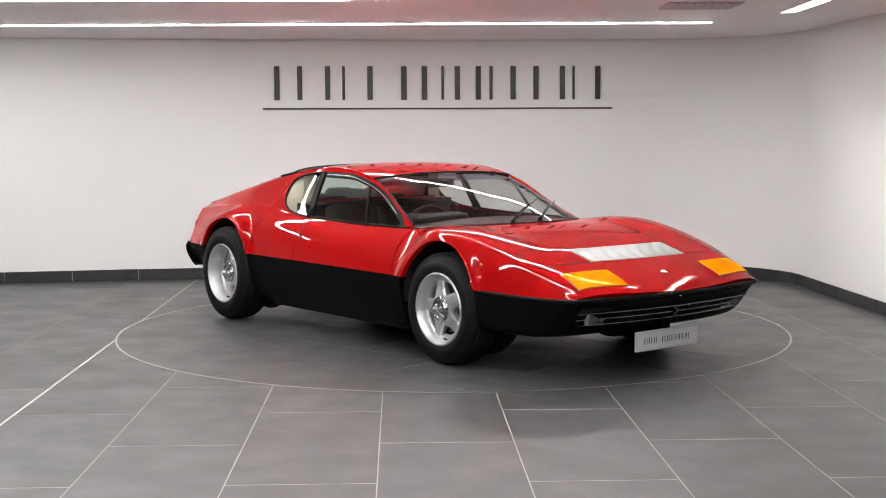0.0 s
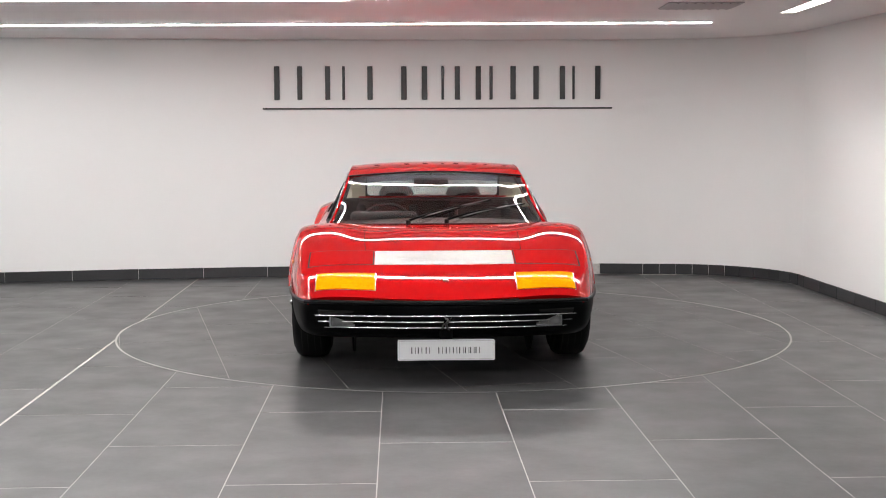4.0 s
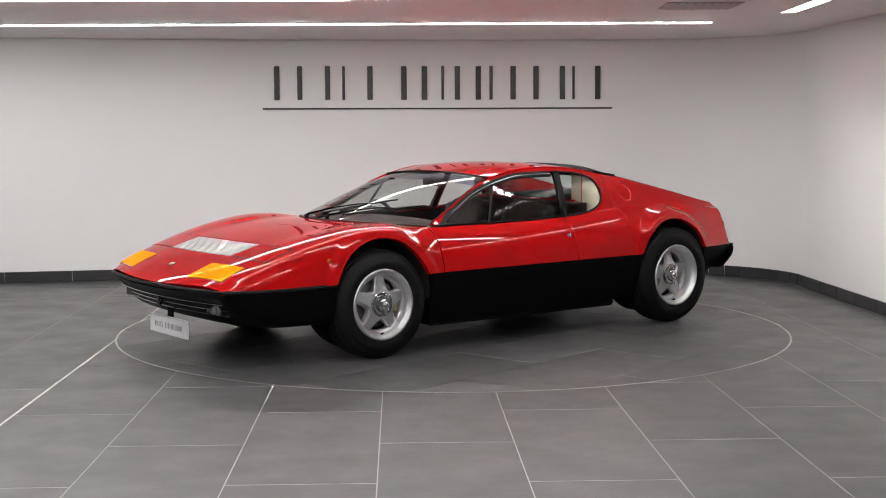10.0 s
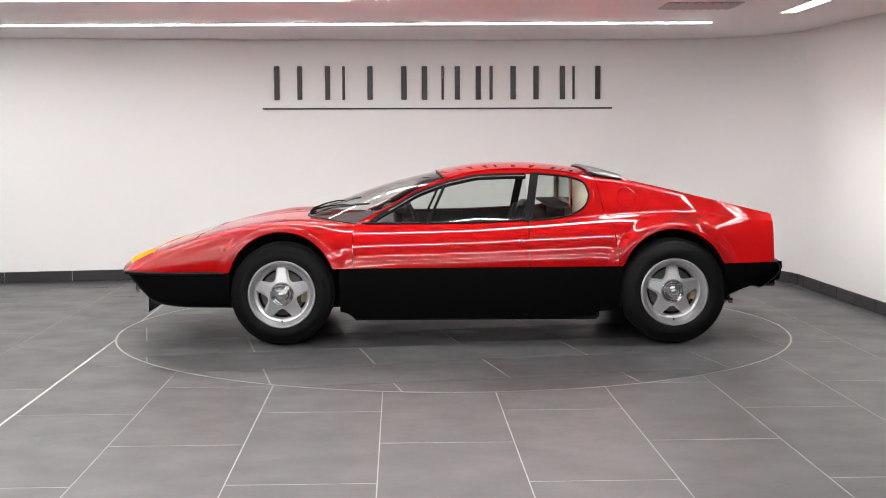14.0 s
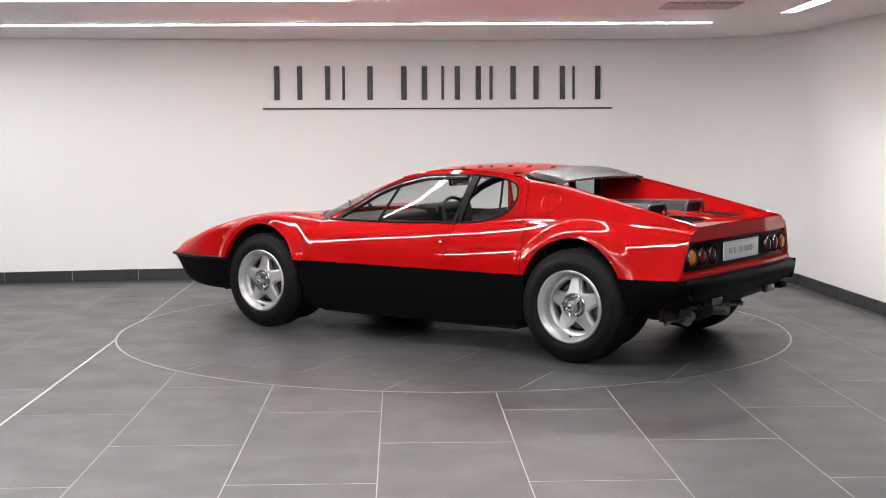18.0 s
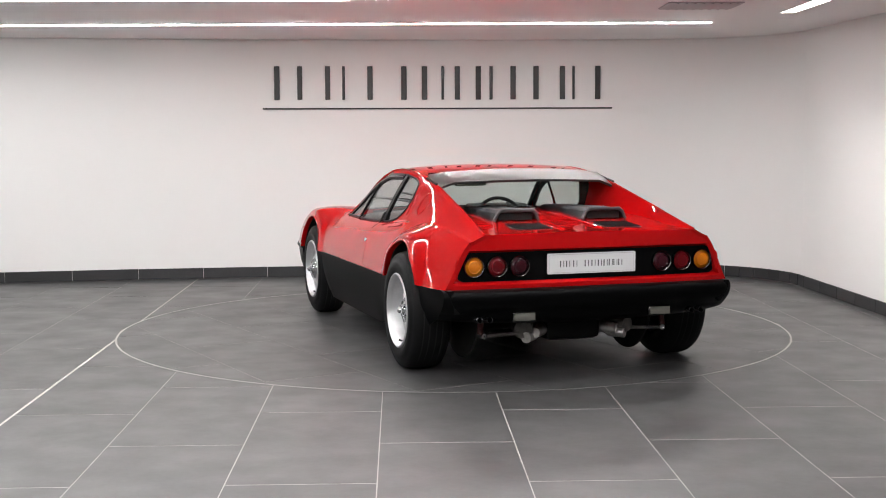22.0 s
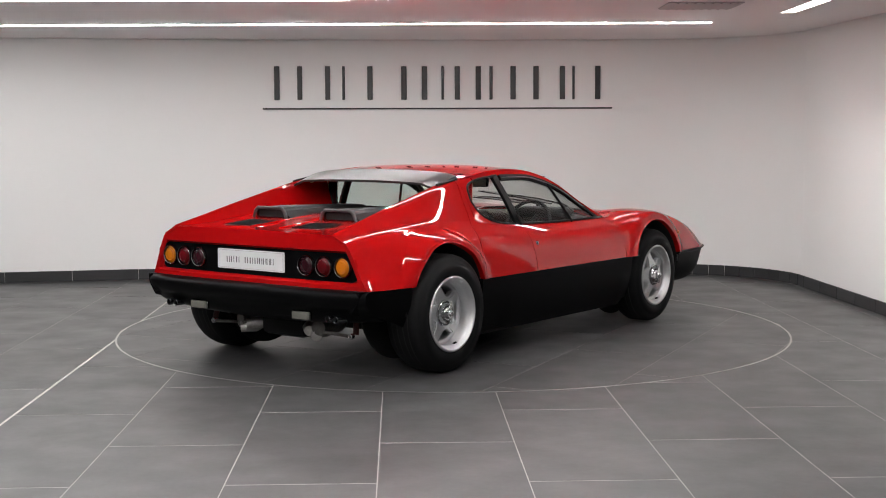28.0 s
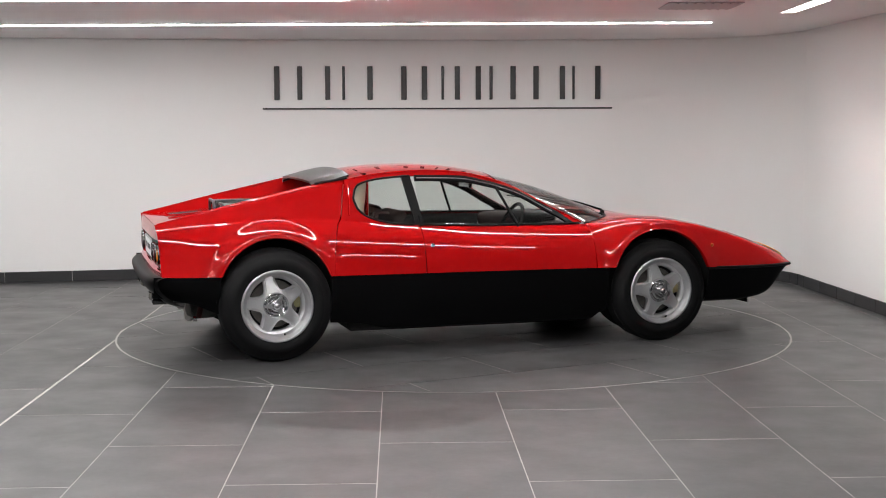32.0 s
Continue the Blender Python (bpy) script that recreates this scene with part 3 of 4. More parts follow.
def build_body():
    both = (1, -1)
    vh = lambda s: v_at_y(s, HOOD_Y * WIDTH(s), "front")
    # nose, hood, wings
    cpart("nose", panel("front", 1.66, 2.22, 0.0, vh, 46, 20, sides=both), RED, label="red nose panel")
    cpart("hood", panel("front", rear_edge(lambda s: 0.0, vh, 0.004), 1.655, 0.0, lambda s: vh(s) - 0.002, 44, 20, sides=both), RED, label="red front lid")
    for side in both:
        cpart("front_wing", panel("front", rear_edge(vh, lambda s: 1.0, 0.004), 2.22, lambda s: vh(s) + 0.002 * min(max((1.66 - s) / 0.01, 0), 1), v_low("front", FRONT_ARCH), 130, 40, sides=(side,), skirt=0.03), RED, label="red front wing with flared arch")
    # doors, quarters, sails
    for side in both:
        cpart("door", panel("rear", 0.650, lambda b: -0.475 + 0.006 * b, v_belt, 1.0, 50, 40, sides=(side,)), RED, label="red door")
        seam = lambda b: lerp(-0.985, -1.045, b)
        seam_up = lambda b: lerp(-0.915, -0.985, b)
        cpart("quarter_panel", panel("rear", lambda b: -0.480 + 0.006 * b, seam, v_belt, 1.0, 30, 40, sides=(side,), skirt=0.02), RED, label="red panel between door and rear wing")
        cpart("rear_wing", panel("rear", lambda b: seam(b) - 0.004, -2.085, v_belt, v_low("rear", REAR_ARCH), 120, 44, sides=(side,), skirt=0.03), RED, label="red rear wing with flared arch")
        cpart("pillar_panel", panel("rear", -0.878, seam_up, 0.0, v_belt, 8, 22, sides=(side,), skirt=0.02), RED)
        cpart("sail_panel", panel("rear", lambda b: seam_up(b) - 0.005, -2.085, 0.0, v_belt, 70, 22, sides=(side,), skirt=0.02), RED, label="red sloping rear buttress")
        cpart("roof_rail", panel("rear", 0.60, -0.878, 0.0, lambda s: v_at_z(s, win_hi(s), "rear"), 70, 6, sides=(side,)), RED)
        cpart("quarter_sill", panel("rear", -0.475, -0.878, lambda s: v_at_z(s, win_lo(s), "rear"), v_belt, 30, 8, sides=(side,)), RED)
        cpart("side_window", panel("rear", 0.56, -0.468, lambda s: v_at_z(s, win_hi(s) - 0.012, "rear"), v_belt, 40, 10, sides=(side,), skirt=0, lift=-0.006), WINDOW).visible_shadow = False
        cpart("quarter_window", panel("rear", -0.52, -0.870, lambda s: v_at_z(s, win_hi(s), "rear"), lambda s: v_at_z(s, win_lo(s), "rear"), 24, 10, sides=(side,), skirt=0, lift=-0.006), WINDOW).visible_shadow = False

    def roof(a, b):
        s = lerp(0.06, -0.93, a)
        ye, ze = EDGE_Y(s), EDGE_Z(s)
        y = ye * b
        return np.array((s + 0.05 * (1 - b * b) * (1 - a) ** 2, y, ze + (ROOF_Z(s) - ze) * (1 - b ** 2.4)))
    cpart("roof", sheet(roof, 40, 24, sides=both), RED)

    def screen(a, b):
        s = lerp(0.645, 0.06, a)
        ye, ze = EDGE_Y(s), EDGE_Z(s)
        k = 1 - b ** 2.6
        foot_z, top_z = base_z(SCREEN_Y * b), EDGE_Z(0.06) + (1.083 - EDGE_Z(0.06)) * k
        rise = ze - lerp(base_z(SCREEN_Y), EDGE_Z(0.06), a)
        return np.array((lerp(base_x(SCREEN_Y * b), 0.06 + 0.05 * k, a), ye * b, lerp(foot_z, top_z, a) + 0.034 * math.sin(math.pi * a) * k + rise * b * b))
    ws = cpart("windscreen", sheet(screen, 24, 24, sides=both, skirt=0, lift=-0.004), SCREEN)
    ws.visible_shadow = False
    band = part("tint_band", sheet(lambda a, b: screen(lerp(0.80, 0.985, a), b), 6, 24, sides=both, skirt=0, lift=-0.009), TINT_BAND, ws, "blue tinted band along the top of the glass")
    band.visible_shadow = False

    # deck between the buttresses
    deck_z = curve([-0.76, -1.3, -1.63, -1.8, -2.06], [0.872, 0.862, 0.844, 0.823, 0.811])
    edge_in = lambda s: EDGE_Y(s) - 0.005 - 0.9 * max(EDGE_Z(s) - deck_z(s), 0) * 0.28

    def deck(a, b):
        s = lerp(-0.76, -2.070, a)
        return np.array((s, edge_in(s) * b, deck_z(s) + 0.006 * (1 - b * b)))
    cpart("engine_lid", sheet(deck, 40, 14, sides=both), RED, label="red engine lid between the buttresses")
    for side in both:
        def inner(a, b):
            s = lerp(-0.80, -2.075, a)
            return np.array((s, lerp(EDGE_Y(s), edge_in(s), b), lerp(EDGE_Z(s), deck_z(s) - 0.002, b)))
        cpart("buttress_inner", sheet(inner, 40, 8, sides=(side,), skirt=0), RED)

    # tail
    def tail(a, b):
        z = lerp(0.522, 0.812, a)
        p = section(-2.085, "rear")
        y = float(np.interp(-z, -p[:, 1], p[:, 0])) if z < p[0, 1] else float(p[0, 0])
        yy = y * b
        return np.array((tail_x(yy, z), yy, z))
    cpart("tail_panel", sheet(tail, 60, 60, sides=both), RED, label="red tail panel with a sunken lamp panel")


def tail_x(y, z):
    """The tail's face, sunk where the lamp panel sits."""
    ramp = lambda lo, hi, v: (lambda u: u * u * (3 - 2 * u))(min(max((v - lo) / (hi - lo), 0.0), 1.0))
    end = lerp(0.772, 0.745, (z - 0.56) / 0.155)
    sunk = ramp(0.548, 0.560, z) * (1 - ramp(0.718, 0.730, z)) * (1 - ramp(end, end + 0.012, abs(y)))
    return -2.085 + 0.030 * (y / 0.8) ** 4 + 0.010 * ((z - 0.66) / 0.15) ** 2 * (z > 0.66) + 0.030 * sunk


win_hi_t = curve([0.60, 0.56, 0.475, 0.161, 0.0, -0.19, -0.48, -0.54, -0.70, -0.80, -0.845, -0.865, -0.878], [0.752, 0.772, 0.836, 0.998, 1.046, 1.080, 1.086, 1.082, 1.068, 1.048, 1.026, 0.996, 0.950])
win_lo_t = curve([0.6, 0.0, -0.45, -0.52, -0.66, -0.74, -0.81, -0.85, -0.868, -0.878], [0.750, 0.762, 0.782, 0.788, 0.802, 0.818, 0.846, 0.880, 0.910, 0.950])


def win_hi(s):
    return min(win_hi_t(s), EDGE_Z(s) - 0.012)


def win_lo(s):
    return win_lo_t(s)


def build_lower():
    both = (1, -1)
    # black lower nose
    z_bot = curve([1.44, 1.70, 1.90, 2.0, 2.08, 2.16, 2.22], [0.226, 0.226, 0.240, 0.264, 0.322, 0.404, 0.455])

    def nose(a, b):
        s = lerp(1.445, 2.222, a)
        w, zc, zb = WIDTH(s), CREASE(s), z_bot(s)
        c = spline([(0.890 * w, zc), (0.888 * w, lerp(zc, zb, 0.3)), (0.868 * w, lerp(zc, zb, 0.75)), (0.82 * w, zb), (0.6 * w, zb - 0.006), (0.3 * w, zb - 0.008), (0, zb - 0.008)], 41)
        t = b * 40
        i = min(int(t), 39)
        y, z = c[i] + (c[i + 1] - c[i]) * (t - i)
        return np.array((s - SWEEP(s) * (y / 0.8) ** 2, y, z))
    cpart("front_valance", sheet(nose, 40, 36, sides=both, skirt=0), BLACK_PAINT, label="satin black lower nose")

    def side_low(s0, s1, zb):
        def f(a, b):
            s = lerp(s0, s1, a)
            w, zc = WIDTH(s), CREASE(s)
            z = lerp(zc, zb(s), b)
            return np.array((s, 0.890 * w - 0.002 - 0.10 * max(0, b) ** 2 * 0.6, z))
        return f
    for side in both:
        cpart("sill", sheet(side_low(0.735, -1.062, curve([0.74, 0.69, 0.64, -0.7, -0.9, -1.06], [0.212, 0.198, 0.166, 0.166, 0.205, 0.214])), 40, 12, sides=(side,), skirt=0.05), BLACK_PAINT, label="satin black sill")
        cpart("rear_lower_wing", sheet(side_low(-1.722, -2.10, curve([-1.72, -1.9, -2.1], [0.289, 0.36, 0.40])), 12, 10, sides=(side,), skirt=0.03), BLACK_PAINT)
    # underbody and rear valance
    cpart("underbody", join(box(1.60, 1.52, 0.13, (-0.14, 0, 0.207), 0.02, 1), box(2.60, 1.06, 0.10, (-0.15, 0, 0.250), 0.01, 1)), DARK, smooth=False)
    cpart("nose_tray", box(0.50, 1.10, 0.06, (1.52, 0, 0.305), 0.01, 1), DARK, smooth=False)

    def valance(a, b):
        y = lerp(0, 0.852, b)
        k = 0.036 * (y / 0.84) ** 4 + 0.030 * (y / 0.84) ** 14
        prof = [(-2.070, 0.524), (-2.125, 0.522), (-2.150, 0.508), (-2.155, 0.480), (-2.140, 0.440), (-2.105, 0.410), (-2.075, 0.385), (-2.045, 0.330), (-2.00, 0.315)]
        c = spline(prof, 41)
        t = a * 40
        i = min(int(t), 39)
        x, z = c[i] + (c[i + 1] - c[i]) * (t - i)
        return np.array((x + k, y, z + 0.04 * max(0, 0.4 - z) / 0.1 * (y / 0.84) ** 2))
    cpart("rear_bumper", sheet(valance, 26, 30, sides=both, skirt=0), BLACK_PAINT, label="satin black rear bumper and valance")


def rounded(w, h, r, n=5):
    """A rounded rectangle's outline about the origin."""
    out = []
    for cx, cy, a0 in ((w / 2 - r, h / 2 - r, 0), (-w / 2 + r, h / 2 - r, 90), (-w / 2 + r, -h / 2 + r, 180), (w / 2 - r, -h / 2 + r, 270)):
        out += [(cx + r * math.cos(radians(a0 + 90 * k / n)), cy + r * math.sin(radians(a0 + 90 * k / n))) for k in range(n + 1)]
    return out


def moved(bm, m):
    bmesh.ops.transform(bm, matrix=m, verts=bm.verts)
    return bm


def build_wheel(x, y, z, r, width, dish, side):
    """A wheel whose outer face looks to -y in its own space."""
    wheel = new("wheel")
    wheel.parent = CAR
    wheel.matrix_local = CAR_AT @ pose(x, y, z, 0, 0, 0 if side < 0 else 180) @ pose(0, 0, 0, 0, 0 if side > 0 else -14, 0)
    h = width / 2
    prof = [(0.196, -h + 0.03), (0.203, -h + 0.006), (0.214, -h), (0.222, -h - 0.005), (r * 0.74, -h - 0.010), (r * 0.83, -h - 0.008), (r * 0.835, -h - 0.005), (r - 0.030, -h + 0.004), (r - 0.014, -h + 0.014), (r - 0.005, -h + 0.030), (r, -h + 0.055)]
    prof += [(a, -b) for a, b in prof[::-1]]
    tyre = revolve(prof, 96)
    part("tyre", tyre, RUBBER, wheel, "black tyre", angle=60)
    grooves = bmesh.new()
    for a in (-0.055, -0.02, 0.02, 0.055):
        ring = revolve([(r - 0.004, a - 0.003), (r + 0.0008, a - 0.003), (r + 0.0008, a + 0.003), (r - 0.004, a + 0.003)], 72)
        grooves = join(grooves, ring)
    part("tread_groove", grooves, DARK, wheel, smooth=True)
    o = -h + 0.002
    prof = [(0.205, o + 0.012), (0.2145, o + 0.004), (0.2155, o - 0.006), (0.210, o - 0.011), (0.203, o - 0.010), (0.197, o - 0.002), (0.194, o + 0.006), (0.188, o + 0.012), (0.182, o + 0.020), (0.178, o + 0.030 + dish), (0.172, o + 0.13), (0.172, h - 0.02), (0.20, h)]
    part("rim", revolve(prof, 96), ALLOY, wheel, "silver alloy rim", angle=34)
    of = o + dish
    spokes = bmesh.new()
    for k in range(5):
        # a spoke: a raised plateau with a lower shoulder on either side, sinking from hub to rim
        sections = []
        for y, wide, top, deep in ((0.050, 0.060, 0.000, 0.050), (0.074, 0.058, 0.002, 0.050), (0.092, 0.046, 0.007, 0.050), (0.115, 0.042, 0.013, 0.050), (0.140, 0.037, 0.018, 0.052), (0.158, 0.037, 0.021, 0.055), (0.170, 0.041, 0.024, 0.058), (0.180, 0.046, 0.028, 0.060)):
            sections.append([(-wide, deep, y), (-wide, top + 0.010, y), (-wide + 0.006, top + 0.006, y), (-wide + 0.011, top + 0.006, y), (-wide + 0.014, top, y), (wide - 0.014, top, y), (wide - 0.011, top + 0.006, y), (wide - 0.006, top + 0.006, y), (wide, top + 0.010, y), (wide, deep, y)])
        b = bmesh.new()
        rings = [[b.verts.new(q) for q in sec] for sec in sections]
        for u, v in zip(rings, rings[1:]):
            for q in range(9):
                b.faces.new((u[q], u[q + 1], v[q + 1], v[q]))
        bmesh.ops.recalc_face_normals(b, faces=b.faces)
        spokes = join(spokes, moved(b, pose(0, of, 0, 0, k * 72, 0)))
    part("star_spokes", spokes, ALLOY, wheel, "five silver star spokes", angle=32)
    part("spoke_ring", revolve([(0.156, of + 0.060), (0.158, of + 0.034), (0.162, of + 0.028), (0.172, of + 0.022), (0.186, of + 0.020), (0.190, of + 0.05)], 96), ALLOY, wheel, angle=34)
    part("hub", revolve([(0.0, of - 0.012), (0.040, of - 0.012), (0.046, of - 0.018), (0.056, of - 0.020), (0.060, of - 0.012), (0.063, of - 0.006), (0.070, of - 0.008), (0.075, of - 0.004), (0.077, of + 0.004), (0.077, of + 0.05)], 56), HUB_CHROME, wheel, "polished round hub", angle=34)
    cap = revolve([(0.0, of - 0.056), (0.010, of - 0.055), (0.018, of - 0.049), (0.022, of - 0.040), (0.022, of - 0.034), (0.032, of - 0.030), (0.037, of - 0.022), (0.038, of - 0.010)], 36)
    for k in range(3):
        ear = prism([(-0.017, 0.014), (0.017, 0.014), (0.013, 0.050), (0.009, 0.070), (0.0, 0.076), (-0.009, 0.070), (-0.013, 0.050)], -0.007, 0.007)
        bmesh.ops.bevel(ear, geom=ear.edges[:], offset=0.003, segments=2, affect="EDGES")
        cap = join(cap, moved(ear, pose(0, of - 0.032, 0, 0, k * 120 + 42, 0) @ pose(0, 0, 0, 90 - 12, 0, 0)))
    part("spinner", cap, CHROME, wheel, "chrome knock-off spinner", angle=40)
    part("brake_disc", revolve([(0.05, of + 0.075), (0.142, of + 0.075), (0.142, of + 0.093), (0.05, of + 0.093)], 48), EXHAUST, wheel)
    part("backing", revolve([(0.0, of + 0.100), (0.178, of + 0.100)], 40), DARK, wheel)
    caliper = box(0.046, 0.040, 0.100, (0.138, of + 0.078, -0.010), 0.010, 3)
    part("caliper", join(caliper, box(0.020, 0.012, 0.060, (0.134, of + 0.058, -0.010), 0.004, 2)), CALIPER, wheel, "dull yellow brake caliper")
    part("valve", tube([(0.0, o + 0.026, -0.182), (0.0, o + 0.004, -0.172)], 0.0055, 8), TRIM_BLACK, wheel)


def build_wheel_wells():
    for cx, cz, r in (FRONT_ARCH, REAR_ARCH):
        for side in (1, -1):
            R = r + 0.012

            def liner(a, b):
                t = lerp(radians(-8), radians(188), a)
                x, z = cx + R * math.cos(t), cz + R * math.sin(t) + 0.004
                kind = "front" if cx > 0 else "rear"
                rim = body_point(x, v_at_z(x, max(z, CREASE(x)), kind), kind)[1] - 0.022
                return np.array((x, lerp(min(0.860, rim), 0.52, b), z))
            cpart("wheel_arch_liner", sheet(liner, 40, 4, sides=(side,), skirt=0), DARK)
            disc = revolve([(0.0, 0.0), (R, 0.0), (R, 0.01), (0, 0.01)], 40)
            cpart("inner_arch", moved(disc, pose(cx, 0.53 * side, cz)), DARK)
            lip = [(cx + (r + 0.001) * math.cos(t), 0, cz + (r + 0.001) * math.sin(t)) for t in np.linspace(radians(20), radians(160), 40)]
            pts = []
            kind = "front" if cx > 0 else "rear"
            for x, _, z in lip:
                z = max(z, CREASE(x) + 0.002)
                p = body_point(x, v_at_z(x, z, kind), kind)
                pts.append((x, (p[1] - 0.002) * side, z))
            cpart("arch_lip", tube(pts, 0.005, 6), RED)


def front_patch(s0, s1, y0, y1, ns, nv, **kw):
    return panel("front", s0, s1, lambda s: v_at_y(s, y0, "front"), lambda s: v_at_y(s, y1, "front"), ns, nv, **kw)


def build_front():
    both = (1, -1)
    # louvred radiator outlet with its frame
    grille = cpart("radiator_outlet", front_patch(1.672, 1.872, 0.0, 0.385, 8, 10, sides=both, lift=0.001, skirt=0.004), VENT_GREY, label="silver louvred radiator outlet in the nose")
    for k in range(13):
        s = 1.682 + k * 0.0148
        part("louvre", front_patch(s, s + 0.011, 0.0, 0.378, 3, 10, sides=both, lift=0.005, skirt=0.005), GRILLE_SILVER, grille, smooth=True)
    for side in both:
        cpart("headlamp_lid", front_patch(1.672, 1.868, 0.395, 0.745, 24, 24, sides=(side,), lift=0.0025, skirt=0.006), RED, label="closed red pop-up headlamp lid")
        gap = front_patch(1.663, 1.877, 0.389, 0.754, 24, 24, sides=(side,), lift=0.0008, skirt=0.0)
        cpart("lid_gap", gap, DARK)
        lamp = cpart("turn_lamp", front_patch(1.990, 2.163, 0.380, 0.694, 22, 30, sides=(side,), lift=0.006, skirt=0.006), AMBER, label="amber front turn lamp")
        part("lamp_rim", front_patch(1.985, 2.168, 0.374, 0.700, 22, 30, sides=(side,), lift=0.0025, skirt=0.003), CHROME, lamp, "thin bright rim")
        m = moved(revolve([(0.0, -0.009), (0.008, -0.0075), (0.0115, -0.003), (0.0125, 0.002)], 20), pose(0, 0, 0))
        k = body_point(1.48, v_at_z(1.48, 0.614, "front"), "front")
        m = moved(m, pose(k[0], k[1] * side, k[2], 0, 0, 180 if side > 0 else 0))
        cpart("side_marker", m, MARKER, label="small amber side marker")
    p = body_point(2.055, 0.0, "front")
    badge = box(0.040, 0.034, 0.006, bevel=0.003, m=pose(p[0], 0, p[2] + 0.004, 0, 17, 0))
    b = cpart("nose_badge", badge, CHROME, label="small bright nose badge")
    part("badge_face", box(0.026, 0.020, 0.003, m=pose(p[0], 0, p[2] + 0.0085, 0, 17, 0)), material("badge_yellow", (0.74, 0.68, 0.50), 0.4), b, smooth=False)
    # edge strip round the nose and along the flanks
    pts = []
    for s in np.linspace(1.45, 2.22, 24):
        y = 0.892 * WIDTH(s)
        pts.append((s - SWEEP(s) * (y / 0.8) ** 2, y, CREASE(s) - 0.006))
    for f in np.linspace(0.92, 0.06, 13):
        y = 0.892 * WIDTH(2.22) * f
        pts.append((2.224 - SWEEP(2.22) * (y / 0.8) ** 2, y, CREASE(2.22) - 0.004))
    pts += [(x, -y, z) for x, y, z in pts[::-1]]
    cpart("edge_strip", tube(pts, 0.011, 8), TRIM_BLACK, label="black rubber strip round the nose")
    # front grille: slender bright bars over a dark mouth
    mouth_x = lambda y, z: lerp(2.205, 2.035, (0.465 - z) / 0.165) - 0.105 * (y / 0.8) ** 2

    def mouth(a, b):
        z, y = lerp(0.415, 0.298, a), 0.685 * b
        return np.array((mouth_x(y, z) + 0.024, y, z))
    g = cpart("front_grille", sheet(mouth, 6, 16, sides=both, skirt=0.004), DARK, label="dark grille mouth with slender bright bars")
    for z, w in ((0.386, 0.700), (0.349, 0.684), (0.312, 0.655)):
        part("grille_bar", tube([(mouth_x(y, z) + 0.039, y, z) for y in np.linspace(-w, w, 25)], 0.0035, 6), CHROME, g, "slender bright grille bar")
    for k in range(11):
        y = -0.60 + k * 0.12
        part("grille_slat", box(0.012, 0.006, 0.075, m=pose(mouth_x(y, 0.356) + 0.025, y, 0.356, 0, 45, 0)), BLACK_PAINT, g, smooth=False)
    for side in both:
        fog = box(0.03, 0.135, 0.055, bevel=0.008, m=pose(mouth_x(0.55, 0.355) + 0.019, 0.552 * side, 0.352, 0, 0, -9 * side))
        fog_holder = part("fog_lamp", box(0.03, 0.150, 0.066, bevel=0.008, m=pose(mouth_x(0.55, 0.355) + 0.011, 0.552 * side, 0.352, 0, 0, -9 * side)), SATIN_CHROME, g, "rectangular fog lamp behind the bars")
        for k in range(5):
            part("glass_rib", box(0.004, 0.003, 0.050, m=pose(mouth_x(0.55, 0.355) + 0.035, (0.552 + (k - 2) * 0.024) * side, 0.352, 0, 0, -9 * side)), CLEAR_LENS, fog_holder, smooth=False)
        part("lamp_glass", fog, FOG_GLASS, fog_holder, "clear ribbed fog lamp glass")
    x0 = mouth_x(0, 0.36) + 0.045
    emblem = tube([(x0, 0.016, 0.306), (x0, 0.002, 0.326), (x0, -0.004, 0.346), (x0, 0.010, 0.362), (x0, -0.004, 0.378), (x0, -0.016, 0.392)], [0.004, 0.010, 0.014, 0.015, 0.010, 0.004], 10)
    emblem = join(emblem, tube([(x0, -0.004, 0.346), (x0, -0.020, 0.332), (x0, -0.024, 0.312)], [0.009, 0.006, 0.003], 8), tube([(x0, 0.010, 0.364), (x0, 0.026, 0.372), (x0, 0.030, 0.388)], [0.007, 0.005, 0.003], 8))
    part("grille_emblem", emblem, DARK_CHROME, g, "small dark metal emblem")
    plate(2.083, 0.0, 0.192, 0, "front_plate")
    cpart("plate_bracket", box(0.012, 0.07, 0.10, (2.070, 0, 0.255), 0.003, 1), BLACK_PAINT, smooth=False)
    # wipers
    for foot, tip in (((0.985, -0.192, 0.796), (0.62, 0.345, 0.915)), ((0.975, 0.045, 0.800), (0.555, 0.565, 0.884))):
        foot, tip = Vector(foot), Vector(tip)
        up = Vector((0.25, 0, 0.97))
        at = lambda f, h: foot.lerp(tip, f) + up * h
        w = cpart("wiper", tube([at(0, 0.0), at(0.02, 0.020), at(0.30, 0.030), at(0.55, 0.026), at(0.68, 0.016)], [0.009, 0.008, 0.005, 0.0045, 0.004], 8), BLACK_PAINT, label="black wiper arm with blade")
        part("wiper_blade", tube([at(0.16, 0.008), at(0.5, 0.012), at(1.0, 0.006)], 0.0045, 6), TRIM_BLACK, w)
        part("blade_spine", tube([at(0.20, 0.018), at(0.6, 0.022), at(0.96, 0.014)], 0.003, 6), SATIN_CHROME, w, "grey metal blade spine")
        part("wiper_pivot", revolve([(0.0, 0.022), (0.014, 0.020), (0.018, -0.02)], 12, "Z"), TRIM_BLACK, w, m=pose(*foot))


